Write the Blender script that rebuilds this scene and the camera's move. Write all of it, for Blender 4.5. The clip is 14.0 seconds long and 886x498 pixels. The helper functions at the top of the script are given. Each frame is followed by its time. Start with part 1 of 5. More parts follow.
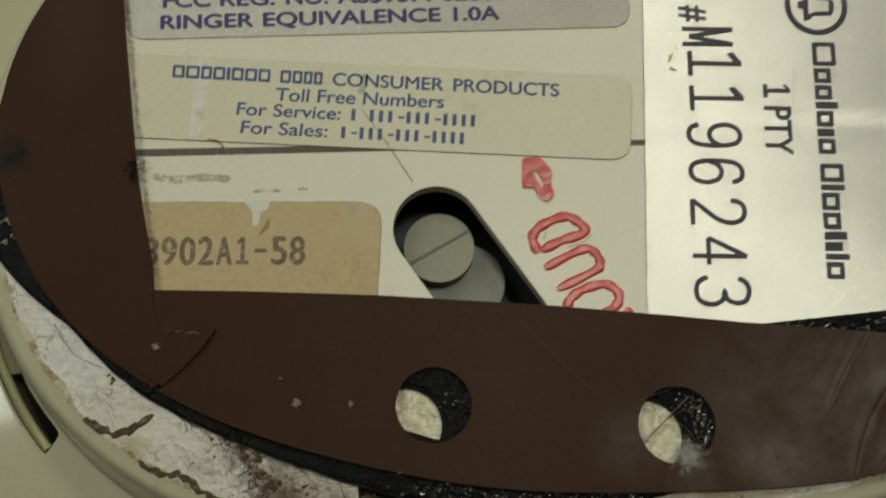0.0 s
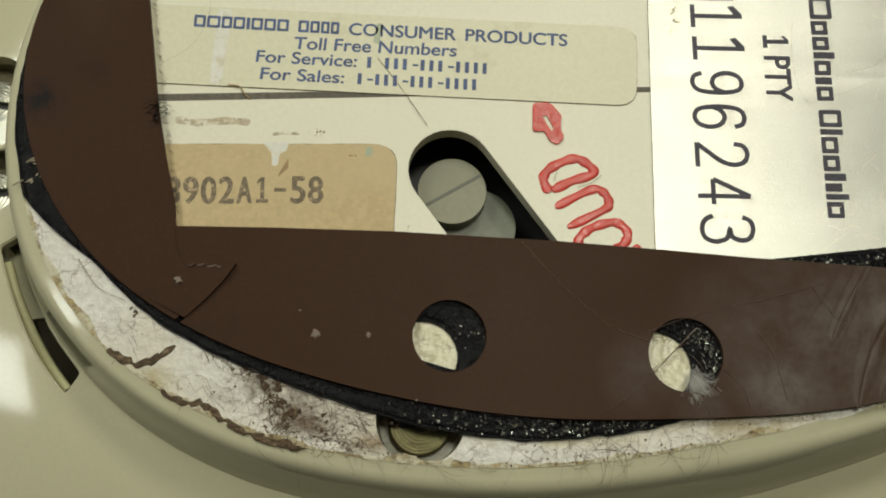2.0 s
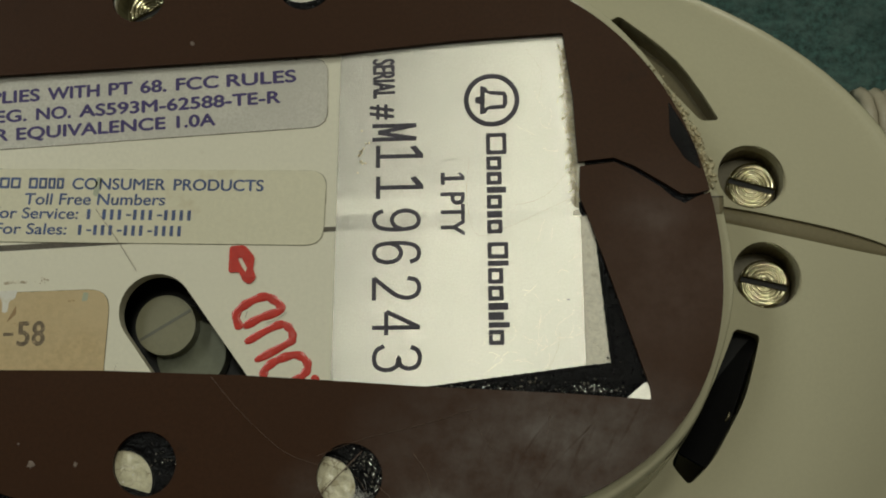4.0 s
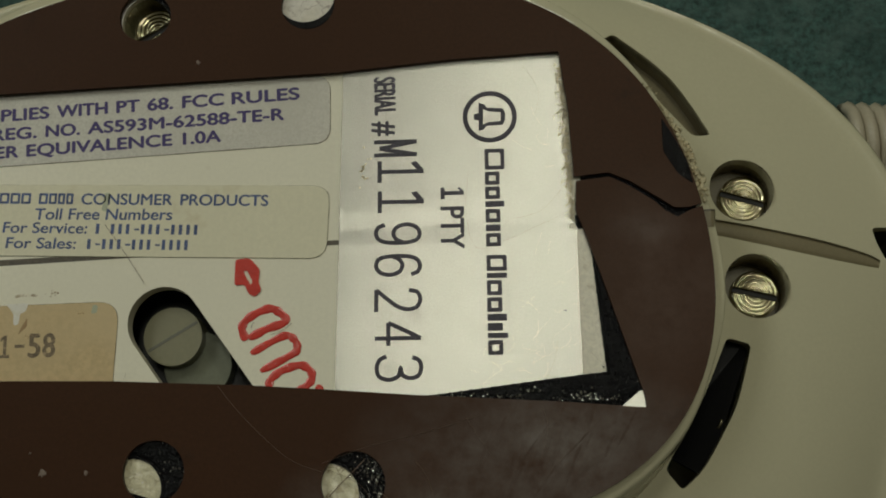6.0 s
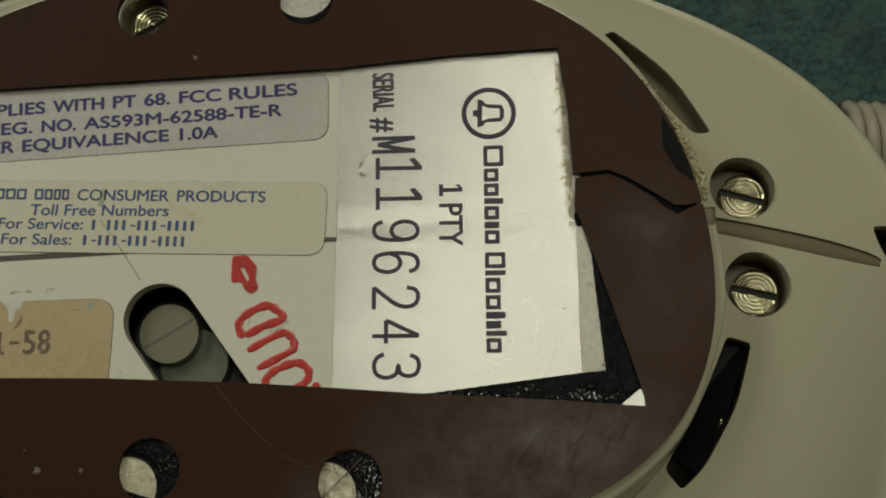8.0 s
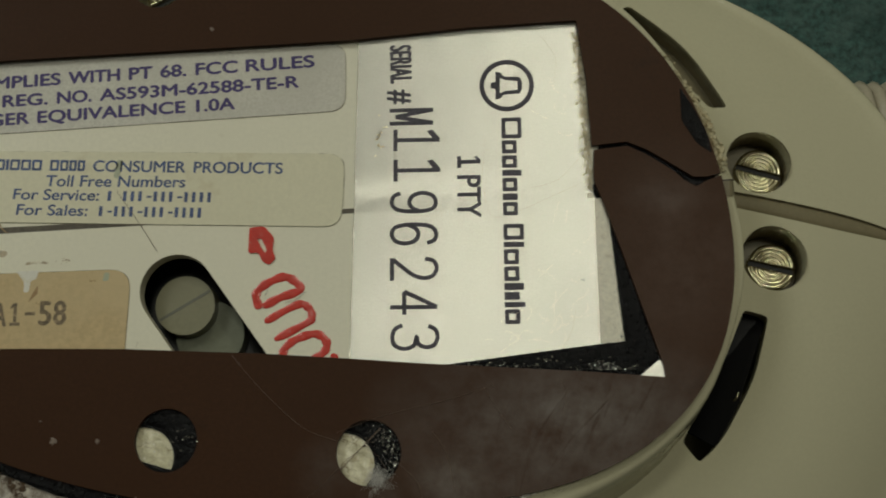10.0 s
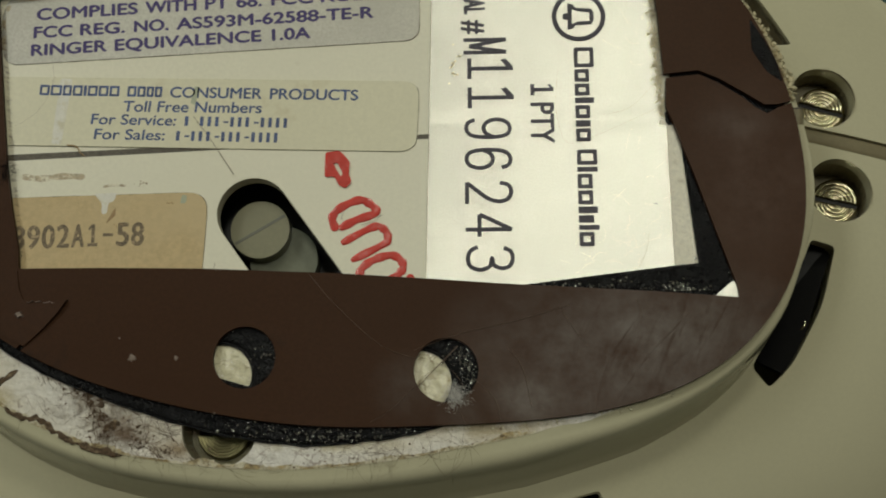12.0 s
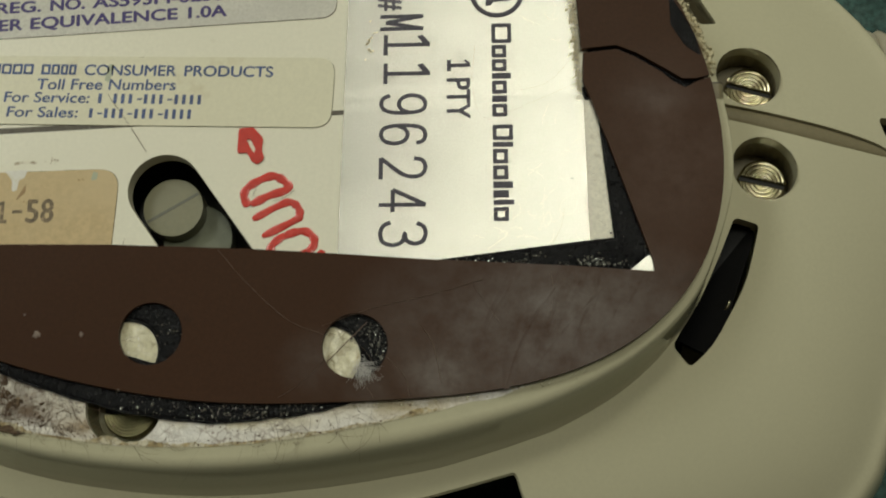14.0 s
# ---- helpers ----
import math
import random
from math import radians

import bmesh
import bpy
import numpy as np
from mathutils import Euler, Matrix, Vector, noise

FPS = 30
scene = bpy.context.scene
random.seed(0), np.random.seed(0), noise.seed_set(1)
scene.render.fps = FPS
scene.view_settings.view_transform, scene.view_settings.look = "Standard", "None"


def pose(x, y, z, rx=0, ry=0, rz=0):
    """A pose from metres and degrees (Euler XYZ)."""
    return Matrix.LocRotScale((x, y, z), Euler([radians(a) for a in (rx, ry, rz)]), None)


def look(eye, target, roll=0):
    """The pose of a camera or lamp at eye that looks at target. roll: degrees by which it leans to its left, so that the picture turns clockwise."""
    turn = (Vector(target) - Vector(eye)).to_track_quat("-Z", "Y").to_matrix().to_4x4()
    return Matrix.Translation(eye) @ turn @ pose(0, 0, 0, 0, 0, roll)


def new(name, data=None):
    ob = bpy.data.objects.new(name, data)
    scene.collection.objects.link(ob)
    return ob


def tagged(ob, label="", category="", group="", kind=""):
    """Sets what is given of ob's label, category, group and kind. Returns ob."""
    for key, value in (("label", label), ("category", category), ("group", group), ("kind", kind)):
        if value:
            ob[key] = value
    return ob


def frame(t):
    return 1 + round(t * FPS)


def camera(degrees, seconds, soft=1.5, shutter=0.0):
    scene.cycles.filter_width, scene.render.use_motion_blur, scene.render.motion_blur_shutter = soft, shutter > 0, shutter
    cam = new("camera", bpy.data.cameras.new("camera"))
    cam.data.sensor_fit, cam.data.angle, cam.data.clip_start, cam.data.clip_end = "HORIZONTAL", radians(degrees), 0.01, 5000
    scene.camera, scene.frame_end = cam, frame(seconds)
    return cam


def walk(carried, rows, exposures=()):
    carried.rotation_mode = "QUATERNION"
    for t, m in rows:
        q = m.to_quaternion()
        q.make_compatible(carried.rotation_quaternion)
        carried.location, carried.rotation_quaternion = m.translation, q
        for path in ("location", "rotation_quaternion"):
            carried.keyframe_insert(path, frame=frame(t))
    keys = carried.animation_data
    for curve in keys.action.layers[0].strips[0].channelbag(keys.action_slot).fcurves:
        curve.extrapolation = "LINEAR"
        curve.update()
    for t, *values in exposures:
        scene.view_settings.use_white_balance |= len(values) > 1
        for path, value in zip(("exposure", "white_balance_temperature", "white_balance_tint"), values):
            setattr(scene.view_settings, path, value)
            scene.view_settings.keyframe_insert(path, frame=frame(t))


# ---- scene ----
cam = camera(39.23, 14.0, soft=1.9, shutter=0.5)
Z = 0.072  # height of the base plate's face over the carpet

PATH = [
    (0, (-0.02839, -0.05341, 0.22571), (-0.02546, -0.01567, 0.07200), 6.11),
    (0.5, (-0.03323, -0.05719, 0.21790), (-0.02889, -0.02039, 0.07200), 8.25),
    (1, (-0.03276, -0.06397, 0.22264), (-0.02848, -0.02256, 0.07200), 7.50),
    (1.5, (-0.03249, -0.06924, 0.22545), (-0.02796, -0.02390, 0.07200), 7.29),
    (2, (-0.03254, -0.06996, 0.22603), (-0.02711, -0.02396, 0.07200), 8.26),
    (2.5, (-0.03022, -0.06983, 0.22850), (-0.02572, -0.02388, 0.07200), 7.27),
    (3, (-0.01893, -0.06064, 0.24332), (-0.01610, -0.01823, 0.07200), 5.71),
    (3.5, (0.01784, -0.05765, 0.24759), (0.00904, -0.01430, 0.07200), -10.58),
    (4, (0.02901, -0.04482, 0.25226), (0.01670, -0.00363, 0.07200), -16.34),
    (6.5, (0.02745, -0.04550, 0.25773), (0.01665, -0.00154, 0.07200), -13.75),
    (7, (0.02721, -0.04529, 0.25754), (0.01657, -0.00247, 0.07200), -13.73),
    (9.5, (0.02915, -0.04849, 0.25484), (0.01752, -0.00380, 0.07200), -14.36),
    (10, (0.02339, -0.05034, 0.25493), (0.01420, -0.00652, 0.07200), -11.53),
    (10.5, (0.01325, -0.04716, 0.25898), (0.00685, -0.00185, 0.07200), -7.54),
    (11, (0.00561, -0.06195, 0.25390), (0.00105, -0.01182, 0.07200), -4.49),
    (11.5, (0.00319, -0.06528, 0.25263), (-0.00133, -0.01552, 0.07200), -4.44),
    (12, (0.01104, -0.06712, 0.25370), (0.00299, -0.01857, 0.07200), -8.76),
    (12.5, (0.01260, -0.06759, 0.25663), (0.00551, -0.01719, 0.07200), -6.79),
    (13, (0.01411, -0.07274, 0.25356), (0.00838, -0.01828, 0.07200), -5.30),
    (13.5, (0.02591, -0.06921, 0.25068), (0.01762, -0.01892, 0.07200), -9.52),
    (14, (0.02561, -0.07586, 0.24717), (0.01614, -0.02233, 0.07200), -9.43),
]
EXPOSURES = [(0.0, -1.32), (0.5, -1.14), (1.0, -0.9), (1.5, -0.73), (2.5, -0.71), (3.0, -0.95), (3.5, -1.08), (4.0, -1.46), (6.5, -1.68), (9.5, -1.62), (11.0, -1.58), (12.5, -1.15), (14.0, -1.06)]
walk(cam, [(t, look(eye, target, roll)) for t, eye, target, roll in PATH], EXPOSURES)


# ---- world and light ----
world = bpy.data.worlds.new("room_air")
scene.world = world
world.use_nodes = True
world.node_tree.nodes["Background"].inputs[0].default_value = (0.9, 0.85, 0.7, 1)
world.node_tree.nodes["Background"].inputs[1].default_value = 0.008


def area_lamp(name, eye, target, sx, sy, watts, colour):
    data = bpy.data.lights.new(name, "AREA")
    data.shape, data.size, data.size_y, data.energy, data.color = "RECTANGLE", sx, sy, watts, colour
    ob = new(name, data)
    ob.matrix_world = look(eye, target)
    return ob


area_lamp("ceiling_lamp", (0.27, 1.20, 1.85), (0, 0, 0.07), 0.36, 0.36, 16, (0.952, 0.95, 0.79))
area_lamp("ceiling_lamp", (0.23, 0.23, 1.92), (0.23, 0.22, 0.07), 0.24, 0.36, 16.5, (0.952, 0.95, 0.79))
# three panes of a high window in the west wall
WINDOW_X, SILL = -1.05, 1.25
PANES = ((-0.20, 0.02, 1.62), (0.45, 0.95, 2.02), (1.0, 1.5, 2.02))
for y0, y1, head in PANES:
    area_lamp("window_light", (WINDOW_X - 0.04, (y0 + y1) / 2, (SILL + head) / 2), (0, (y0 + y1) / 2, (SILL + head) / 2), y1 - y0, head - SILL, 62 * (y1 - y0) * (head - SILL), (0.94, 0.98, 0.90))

# ---- materials ----


def material(name, colour, rough=0.5, metal=0.0, spots=None, spot_scale=300, spot_range=(0.5, 0.65), vary=0.08, grain=1500, bump=0.1, bump_scale=2500, second=None, gloss=0.5, folds=0.0, stain_sheen=None, wrinkles=None, cracks=None):
    """Principled surface: fine grain, a broad mottling, optional stains, painted sheen, and a fine relief."""
    m = bpy.data.materials.new(name)
    m.use_nodes = True
    nt = m.node_tree
    n, l = nt.nodes, nt.links
    b = n["Principled BSDF"]
    b.inputs["Roughness"].default_value, b.inputs["Metallic"].default_value = rough, metal
    b.inputs["Coat Roughness"].default_value = 0.15
    tc = n.new("ShaderNodeTexCoord")

    def tex(scale, detail=4.0, roughness=0.6):
        t = n.new("ShaderNodeTexNoise")
        t.inputs["Scale"].default_value, t.inputs["Detail"].default_value, t.inputs["Roughness"].default_value = scale, detail, roughness
        l.new(tc.outputs["Object"], t.inputs["Vector"])
        return t

    def mix(fac, a, bb):
        x = n.new("ShaderNodeMix")
        x.data_type = "RGBA"
        l.new(fac, x.inputs["Factor"])
        for sock, v in ((x.inputs[6], a), (x.inputs[7], bb)):
            if isinstance(v, tuple):
                sock.default_value = (*v, 1)
            else:
                l.new(v, sock)
        return x.outputs[2]

    def ramp(src, lo, hi):
        r = n.new("ShaderNodeMapRange")
        r.inputs["From Min"].default_value, r.inputs["From Max"].default_value = lo, hi
        l.new(src, r.inputs["Value"])
        return r.outputs["Result"]

    dark = tuple(c * (1 - vary) for c in colour)
    light = tuple(min(1, c * (1 + vary)) for c in colour)
    g = tex(grain, 3)
    out = mix(ramp(g.outputs["Fac"], 0.35, 0.65), dark, light)
    broad = tex(45, 5)
    other = second or tuple(c * (1 - 0.8 * vary) for c in colour)
    out = mix(ramp(broad.outputs["Fac"], 0.45, 0.75), out, other)
    if spots:
        s = tex(spot_scale, 6, 0.7)
        out = mix(ramp(s.outputs["Fac"], *spot_range), out, spots)
    if cracks:
        size, shade, wide = cracks
        warp = tex(size * 1.5, 3)
        shift = n.new("ShaderNodeVectorMath")
        shift.operation = "MULTIPLY_ADD"
        shift.inputs[1].default_value = (0.9 / size,) * 3
        l.new(warp.outputs["Color"], shift.inputs[0])
        l.new(tc.outputs["Object"], shift.inputs[2])
        cell = n.new("ShaderNodeTexVoronoi")
        cell.feature = "DISTANCE_TO_EDGE"
        cell.inputs["Scale"].default_value = size
        l.new(shift.outputs["Vector"], cell.inputs["Vector"])
        line = n.new("ShaderNodeMath")
        line.operation = "MULTIPLY"
        l.new(ramp(cell.outputs["Distance"], wide, 0.0), line.inputs[0])
        l.new(ramp(tex(size * 0.4, 3).outputs["Fac"], 0.42, 0.62), line.inputs[1])
        out = mix(line.outputs["Value"], out, shade)
    shine = None
    for (cx, cy, rx, ry), shade, level in stain_sheen or ():
        at = n.new("ShaderNodeMapping")
        at.inputs["Location"].default_value = (-cx / rx, -cy / ry, 0)
        at.inputs["Scale"].default_value = (1 / rx, 1 / ry, 0)
        l.new(tc.outputs["Object"], at.inputs["Vector"])
        length = n.new("ShaderNodeVectorMath")
        length.operation = "LENGTH"
        l.new(at.outputs["Vector"], length.inputs[0])
        near = ramp(length.outputs["Value"], 1.0, 0.2)
        mul = n.new("ShaderNodeMath")
        mul.operation = "MULTIPLY"
        l.new(near, mul.inputs[0])
        l.new(ramp(tex(170 if level else 130, 8, 0.70 if level else 0.72).outputs["Fac"], 0.25 if level else 0.40, 0.80 if level else 0.55), mul.inputs[1])
        out = mix(mul.outputs["Value"], out, shade)
        if level:
            step = n.new("ShaderNodeMapRange")
            step.inputs["To Min"].default_value, step.inputs["To Max"].default_value = gloss, level
            l.new(mul.outputs["Value"], step.inputs["Value"])
            top = n.new("ShaderNodeMath")
            top.operation = "MAXIMUM"
            top.inputs[1].default_value = 0.0
            l.new(step.outputs["Result"], top.inputs[0])
            if shine:
                l.new(shine.outputs["Value"], top.inputs[1])
            shine = top
    l.new(out, b.inputs["Base Color"])
    b.inputs["Specular IOR Level"].default_value = gloss
    if shine:
        l.new(shine.outputs["Value"], b.inputs["Specular IOR Level"])
    rr = n.new("ShaderNodeMapRange")
    rr.inputs["To Min"].default_value, rr.inputs["To Max"].default_value = rough * 0.85, min(1, rough * 1.2)
    l.new(broad.outputs["Fac"], rr.inputs["Value"])
    l.new(rr.outputs["Result"], b.inputs["Roughness"])
    bp = n.new("ShaderNodeBump")
    bp.inputs["Strength"].default_value, bp.inputs["Distance"].default_value = bump, 0.0004
    l.new(tex(bump_scale, 4).outputs["Fac"], bp.inputs["Height"])
    if folds:
        fb = n.new("ShaderNodeBump")
        fb.inputs["Strength"].default_value, fb.inputs["Distance"].default_value = folds, 0.0012
        l.new(tex(140, 2).outputs["Fac"], fb.inputs["Height"])
        l.new(bp.outputs["Normal"], fb.inputs["Normal"])
        bp = fb
    if wrinkles:
        cx, cy, rx, ry = wrinkles
        at = n.new("ShaderNodeMapping")
        at.inputs["Location"].default_value, at.inputs["Scale"].default_value = (-cx / rx, -cy / ry, 0), (1 / rx, 1 / ry, 0)
        l.new(tc.outputs["Object"], at.inputs["Vector"])
        length = n.new("ShaderNodeVectorMath")
        length.operation = "LENGTH"
        l.new(at.outputs["Vector"], length.inputs[0])
        turned = n.new("ShaderNodeMapping")
        turned.inputs["Rotation"].default_value = (0, 0, radians(-62))
        l.new(tc.outputs["Object"], turned.inputs["Vector"])
        drawn = n.new("ShaderNodeMapping")
        drawn.inputs["Scale"].default_value = (0.35, 1.6, 1)
        l.new(turned.outputs["Vector"], drawn.inputs["Vector"])
        turned = drawn
        t = n.new("ShaderNodeTexNoise")
        t.inputs["Scale"].default_value, t.inputs["Detail"].default_value, t.inputs["Distortion"].default_value = 120, 3, 1.6
        l.new(turned.outputs["Vector"], t.inputs["Vector"])
        mul = n.new("ShaderNodeMath")
        mul.operation = "MULTIPLY"
        l.new(ramp(length.outputs["Value"], 1.0, 0.3), mul.inputs[0])
        l.new(t.outputs["Fac"], mul.inputs[1])
        wb = n.new("ShaderNodeBump")
        wb.inputs["Strength"].default_value, wb.inputs["Distance"].default_value = 0.22, 0.0015
        l.new(mul.outputs["Value"], wb.inputs["Height"])
        l.new(bp.outputs["Normal"], wb.inputs["Normal"])
        bp = wb
    l.new(bp.outputs["Normal"], b.inputs["Normal"])
    return m


CREAM = (0.55, 0.523, 0.365)
M_HOUSING = material("cream_plastic", CREAM, 0.09, vary=0.02, bump=0.008, gloss=0.5)
M_PLATE = material("cream_plate", (0.80, 0.77, 0.62), 0.35, vary=0.03, bump=0.05, spots=(0.58, 0.52, 0.38), spot_scale=120, spot_range=(0.64, 0.85))
M_RESIDUE = material("dirty_white", (0.70, 0.675, 0.62), 0.33, vary=0.10, second=(0.62, 0.56, 0.42), spots=(0.36, 0.27, 0.18), spot_scale=260, spot_range=(0.60, 0.74), grain=900, bump=0.7, bump_scale=900, folds=0.5, cracks=(420, (0.30, 0.24, 0.20), 0.05), stain_sheen=(((-0.0485, -0.0440, 0.0075, 0.0036), (0.10, 0.065, 0.035), 0), ((-0.0430, -0.0470, 0.0060, 0.0026), (0.14, 0.09, 0.05), 0), ((-0.0340, -0.0490, 0.0060, 0.0022), (0.30, 0.22, 0.12), 0), ((-0.0640, -0.0420, 0.0060, 0.0022), (0.44, 0.37, 0.20), 0), ((-0.0140, -0.0480, 0.0140, 0.0018), (0.50, 0.44, 0.26), 0), ((0.0100, -0.0455, 0.0160, 0.0026), (0.42, 0.35, 0.22), 0)))
# Dusty pale patches also hold painted sheen in their colour; dark ones are stains.
M_RUBBER = material("brown_rubber", (0.046, 0.0190, 0.0076), 0.44, vary=0.10, bump=0.06, bump_scale=900, gloss=0.10, folds=0.10, spots=(0.020, 0.011, 0.006), spot_scale=70, spot_range=(0.62, 0.78), wrinkles=(0.035, -0.031, 0.018, 0.012), stain_sheen=(((0.031, -0.0335, 0.030, 0.017), (0.062, 0.040, 0.028), 0.65), ((-0.0022, -0.0402, 0.0058, 0.0062), (0.058, 0.036, 0.025), 0.3), ((0.0357, -0.0305, 0.0085, 0.0055), (0.072, 0.050, 0.037), 0.6), ((0.0160, -0.0412, 0.0075, 0.0055), (0.095, 0.072, 0.056), 0.7), ((0.0060, -0.0440, 0.0050, 0.0040), (0.070, 0.050, 0.038), 0.3), ((0.0440, -0.0290, 0.0060, 0.0050), (0.066, 0.045, 0.033), 0.5), ((-0.0800, -0.0058, 0.0035, 0.0040), (0.008, 0.007, 0.008), 0), ((-0.0745, 0.0130, 0.0060, 0.0120), (0.062, 0.031, 0.016), 0.13), ((-0.0635, -0.0066, 0.0030, 0.0022), (0.014, 0.009, 0.008), 0), ((-0.0740, -0.0014, 0.0026, 0.0018), (0.028, 0.012, 0.006), 0), ((0.0480, 0.0010, 0.0080, 0.0040), (0.062, 0.035, 0.023), 0.3), ((0.0500, -0.0080, 0.0140, 0.0200), (0.072, 0.036, 0.021), 0.2)))
M_GLUE = material("black_glue", (0.0045, 0.0045, 0.005), 0.22, vary=0.3, bump=0.9, bump_scale=2600, gloss=0.22, folds=0.9)
M_FOIL = material("white_label", (0.55, 0.541, 0.49), 0.21, metal=0.55, vary=0.05, grain=4000, bump=0.14, bump_scale=5000)
M_OLDLABEL = material("worn_label", (0.76, 0.72, 0.59), 0.28, vary=0.10, bump=0.3, spots=(0.48, 0.42, 0.30), spot_scale=500, spot_range=(0.55, 0.75))
M_SILVER = material("silver_label", (0.42, 0.405, 0.355), 0.45, metal=0.5, vary=0.1, grain=2500, bump=0.2, bump_scale=6000)
M_PAPER = material("cream_label", (0.73, 0.695, 0.515), 0.36, vary=0.035, bump=0.1, spots=(0.60, 0.53, 0.35), spot_scale=90, spot_range=(0.58, 0.75))
M_TAN = material("tan_label", (0.56, 0.425, 0.225), 0.6, vary=0.08, grain=1200, bump=0.2, second=(0.60, 0.475, 0.275))
M_INK = material("black_ink", (0.03, 0.026, 0.045), 0.5, vary=0.35, grain=2500)
M_VIOLET = material("violet_ink", (0.035, 0.02, 0.13), 0.5)
M_BLUE = material("blue_ink", (0.055, 0.09, 0.22), 0.5, vary=0.3, grain=900)
M_GREYINK = material("grey_ink", (0.20, 0.15, 0.09), 0.6, vary=0.5, grain=1800, spots=(0.45, 0.34, 0.20), spot_scale=1500, spot_range=(0.55, 0.62))
M_RED = material("red_paint", (0.60, 0.045, 0.03), 0.24, gloss=0.55, vary=0.12, grain=700, bump=0.5, bump_scale=420)
M_BRASS = material("glint_brass", (0.56, 0.52, 0.36), 0.25, metal=1.0, vary=0.15, bump=0.3, bump_scale=1500)
M_DARK = material("dark_slot", (0.015, 0.014, 0.012), 0.6)
M_GLUESKIN = material("glue_skin", (0.003, 0.003, 0.0035), 0.14, vary=0.3, bump=1.0, bump_scale=1000, gloss=0.09)
M_GREYPLASTIC = material("grey_nylon", (0.225, 0.215, 0.135), 0.32, vary=0.06, bump=0.03, bump_scale=900)
M_BLACK = material("cavity_black", (0.012, 0.012, 0.013), 0.45)
M_CARPET = material("green_carpet", (0.034, 0.078, 0.068), 0.95, vary=0.5, grain=700, bump=1.0, bump_scale=900, spots=(0.075, 0.13, 0.115), spot_scale=150, spot_range=(0.45, 0.75), folds=0.6)
M_CORD = material("beige_cord", (0.42, 0.38, 0.28), 0.4, vary=0.05)
# Kept dark so that the unseen walls and ceiling bounce little light.
M_WALL = material("room_wall", (0.20, 0.18, 0.14), 0.8, vary=0.03, grain=60, bump_scale=90)
# Brown chosen for the tint that the unseen south wall bounces back.
M_PANEL = material("bounce_brown", (0.16, 0.11, 0.09), 0.7, vary=0.06, grain=60, bump_scale=90)
M_HAIR = material("hair", (0.13, 0.08, 0.05), 0.4, grain=300)
M_LINT = material("lint", (0.6, 0.58, 0.55), 0.8)
M_FLECK = material("fleck", (0.19, 0.145, 0.115), 0.6)

# ---- mesh helpers (plan in millimetres, z from the face of the base plate) ----
MM = 0.001


def w3(x, y, z=0.0):
    return Vector((x * MM, y * MM, Z + z * MM))


def mesh_ob(name, verts, faces, mat, parent=None, label="", smooth=False):
    me = bpy.data.meshes.new(name)
    me.from_pydata([tuple(v) for v in verts], [], faces)
    me.materials.append(mat)
    me.validate()
    ob = new(name, me)
    if smooth:
        me.shade_smooth()
    if parent:
        ob.parent = parent
        ob.matrix_parent_inverse = Matrix.Translation(-root_at(parent))
    if label:
        tagged(ob, label)
    return ob


def root_at(ob):
    """Where a thing's own origin stands; its parts have theirs at the world's origin."""
    return ob.location.copy()


def part(name, bm, mat, parent, label="", smooth=False):
    me = bpy.data.meshes.new(name)
    bmesh.ops.recalc_face_normals(bm, faces=bm.faces)
    bm.to_mesh(me)
    bm.free()
    me.materials.append(mat)
    if smooth:
        me.shade_smooth()
    ob = new(name, me)
    if parent:
        ob.parent = parent
        ob.matrix_parent_inverse = Matrix.Translation(-root_at(parent))
    if label:
        tagged(ob, label)
    return ob


def slab(loops, z0, z1, fall=None):
    """A flat sheet with holes between heights z0 and z1; loops of (x, y), the outline first."""
    bm = bmesh.new()
    for loop in loops:
        vs = [bm.verts.new(w3(x, y, z1)) for x, y in loop]
        for i in range(len(vs)):
            bm.edges.new((vs[i - 1], vs[i]))
    bmesh.ops.triangle_fill(bm, use_beauty=True, use_dissolve=False, edges=bm.edges[:], normal=(0, 0, 1))
    top = bm.faces[:]
    ret = bmesh.ops.extrude_face_region(bm, geom=top)
    for v in ret["geom"]:
        if isinstance(v, bmesh.types.BMVert):
            v.co.z = Z + z0 * MM
    return bm


def circle(x, y, r, n=40, k=1.0, turn=0.0):
    return [(x + r * math.cos(a) * math.cos(turn) - k * r * math.sin(a) * math.sin(turn), y + r * math.cos(a) * math.sin(turn) + k * r * math.sin(a) * math.cos(turn))
            for a in (2 * math.pi * i / n for i in range(n))]


def rounded(pts, r=1.5, n=6):
    """A polygon with rounded corners; a corner may carry its own radius as a third number."""
    out = []
    for i, p in enumerate(pts):
        rad = p[2] if len(p) > 2 else r
        c = Vector(p[:2])
        a, b = Vector(pts[i - 1][:2]), Vector(pts[(i + 1) % len(pts)][:2])
        if rad <= 0:
            out.append(tuple(c))
            continue
        d1, d2 = (a - c).normalized(), (b - c).normalized()
        p1, p2 = c + d1 * rad, c + d2 * rad
        for j in range(n + 1):
            t = j / n
            q = p1 * (1 - t) ** 2 + c * 2 * t * (1 - t) + p2 * t * t
            out.append((q.x, q.y))
    return out


def wave(centre, co, a):
    """An outline's radius is 100 over a short wave series of the bearing a."""
    s = co[0] + sum(co[2 * k - 1] * math.cos(k * a) + co[2 * k] * math.sin(k * a) for k in range(1, (len(co) + 1) // 2))
    r = 100 / s
    if centre[1] == -3:
        # the foot draws in a little beside one vent
        b = math.degrees(a) % 360
        r -= 0.9 * math.exp(-((b - 346) / 7) ** 2)
    return centre[0] + r * math.cos(a), centre[1] + r * math.sin(a)


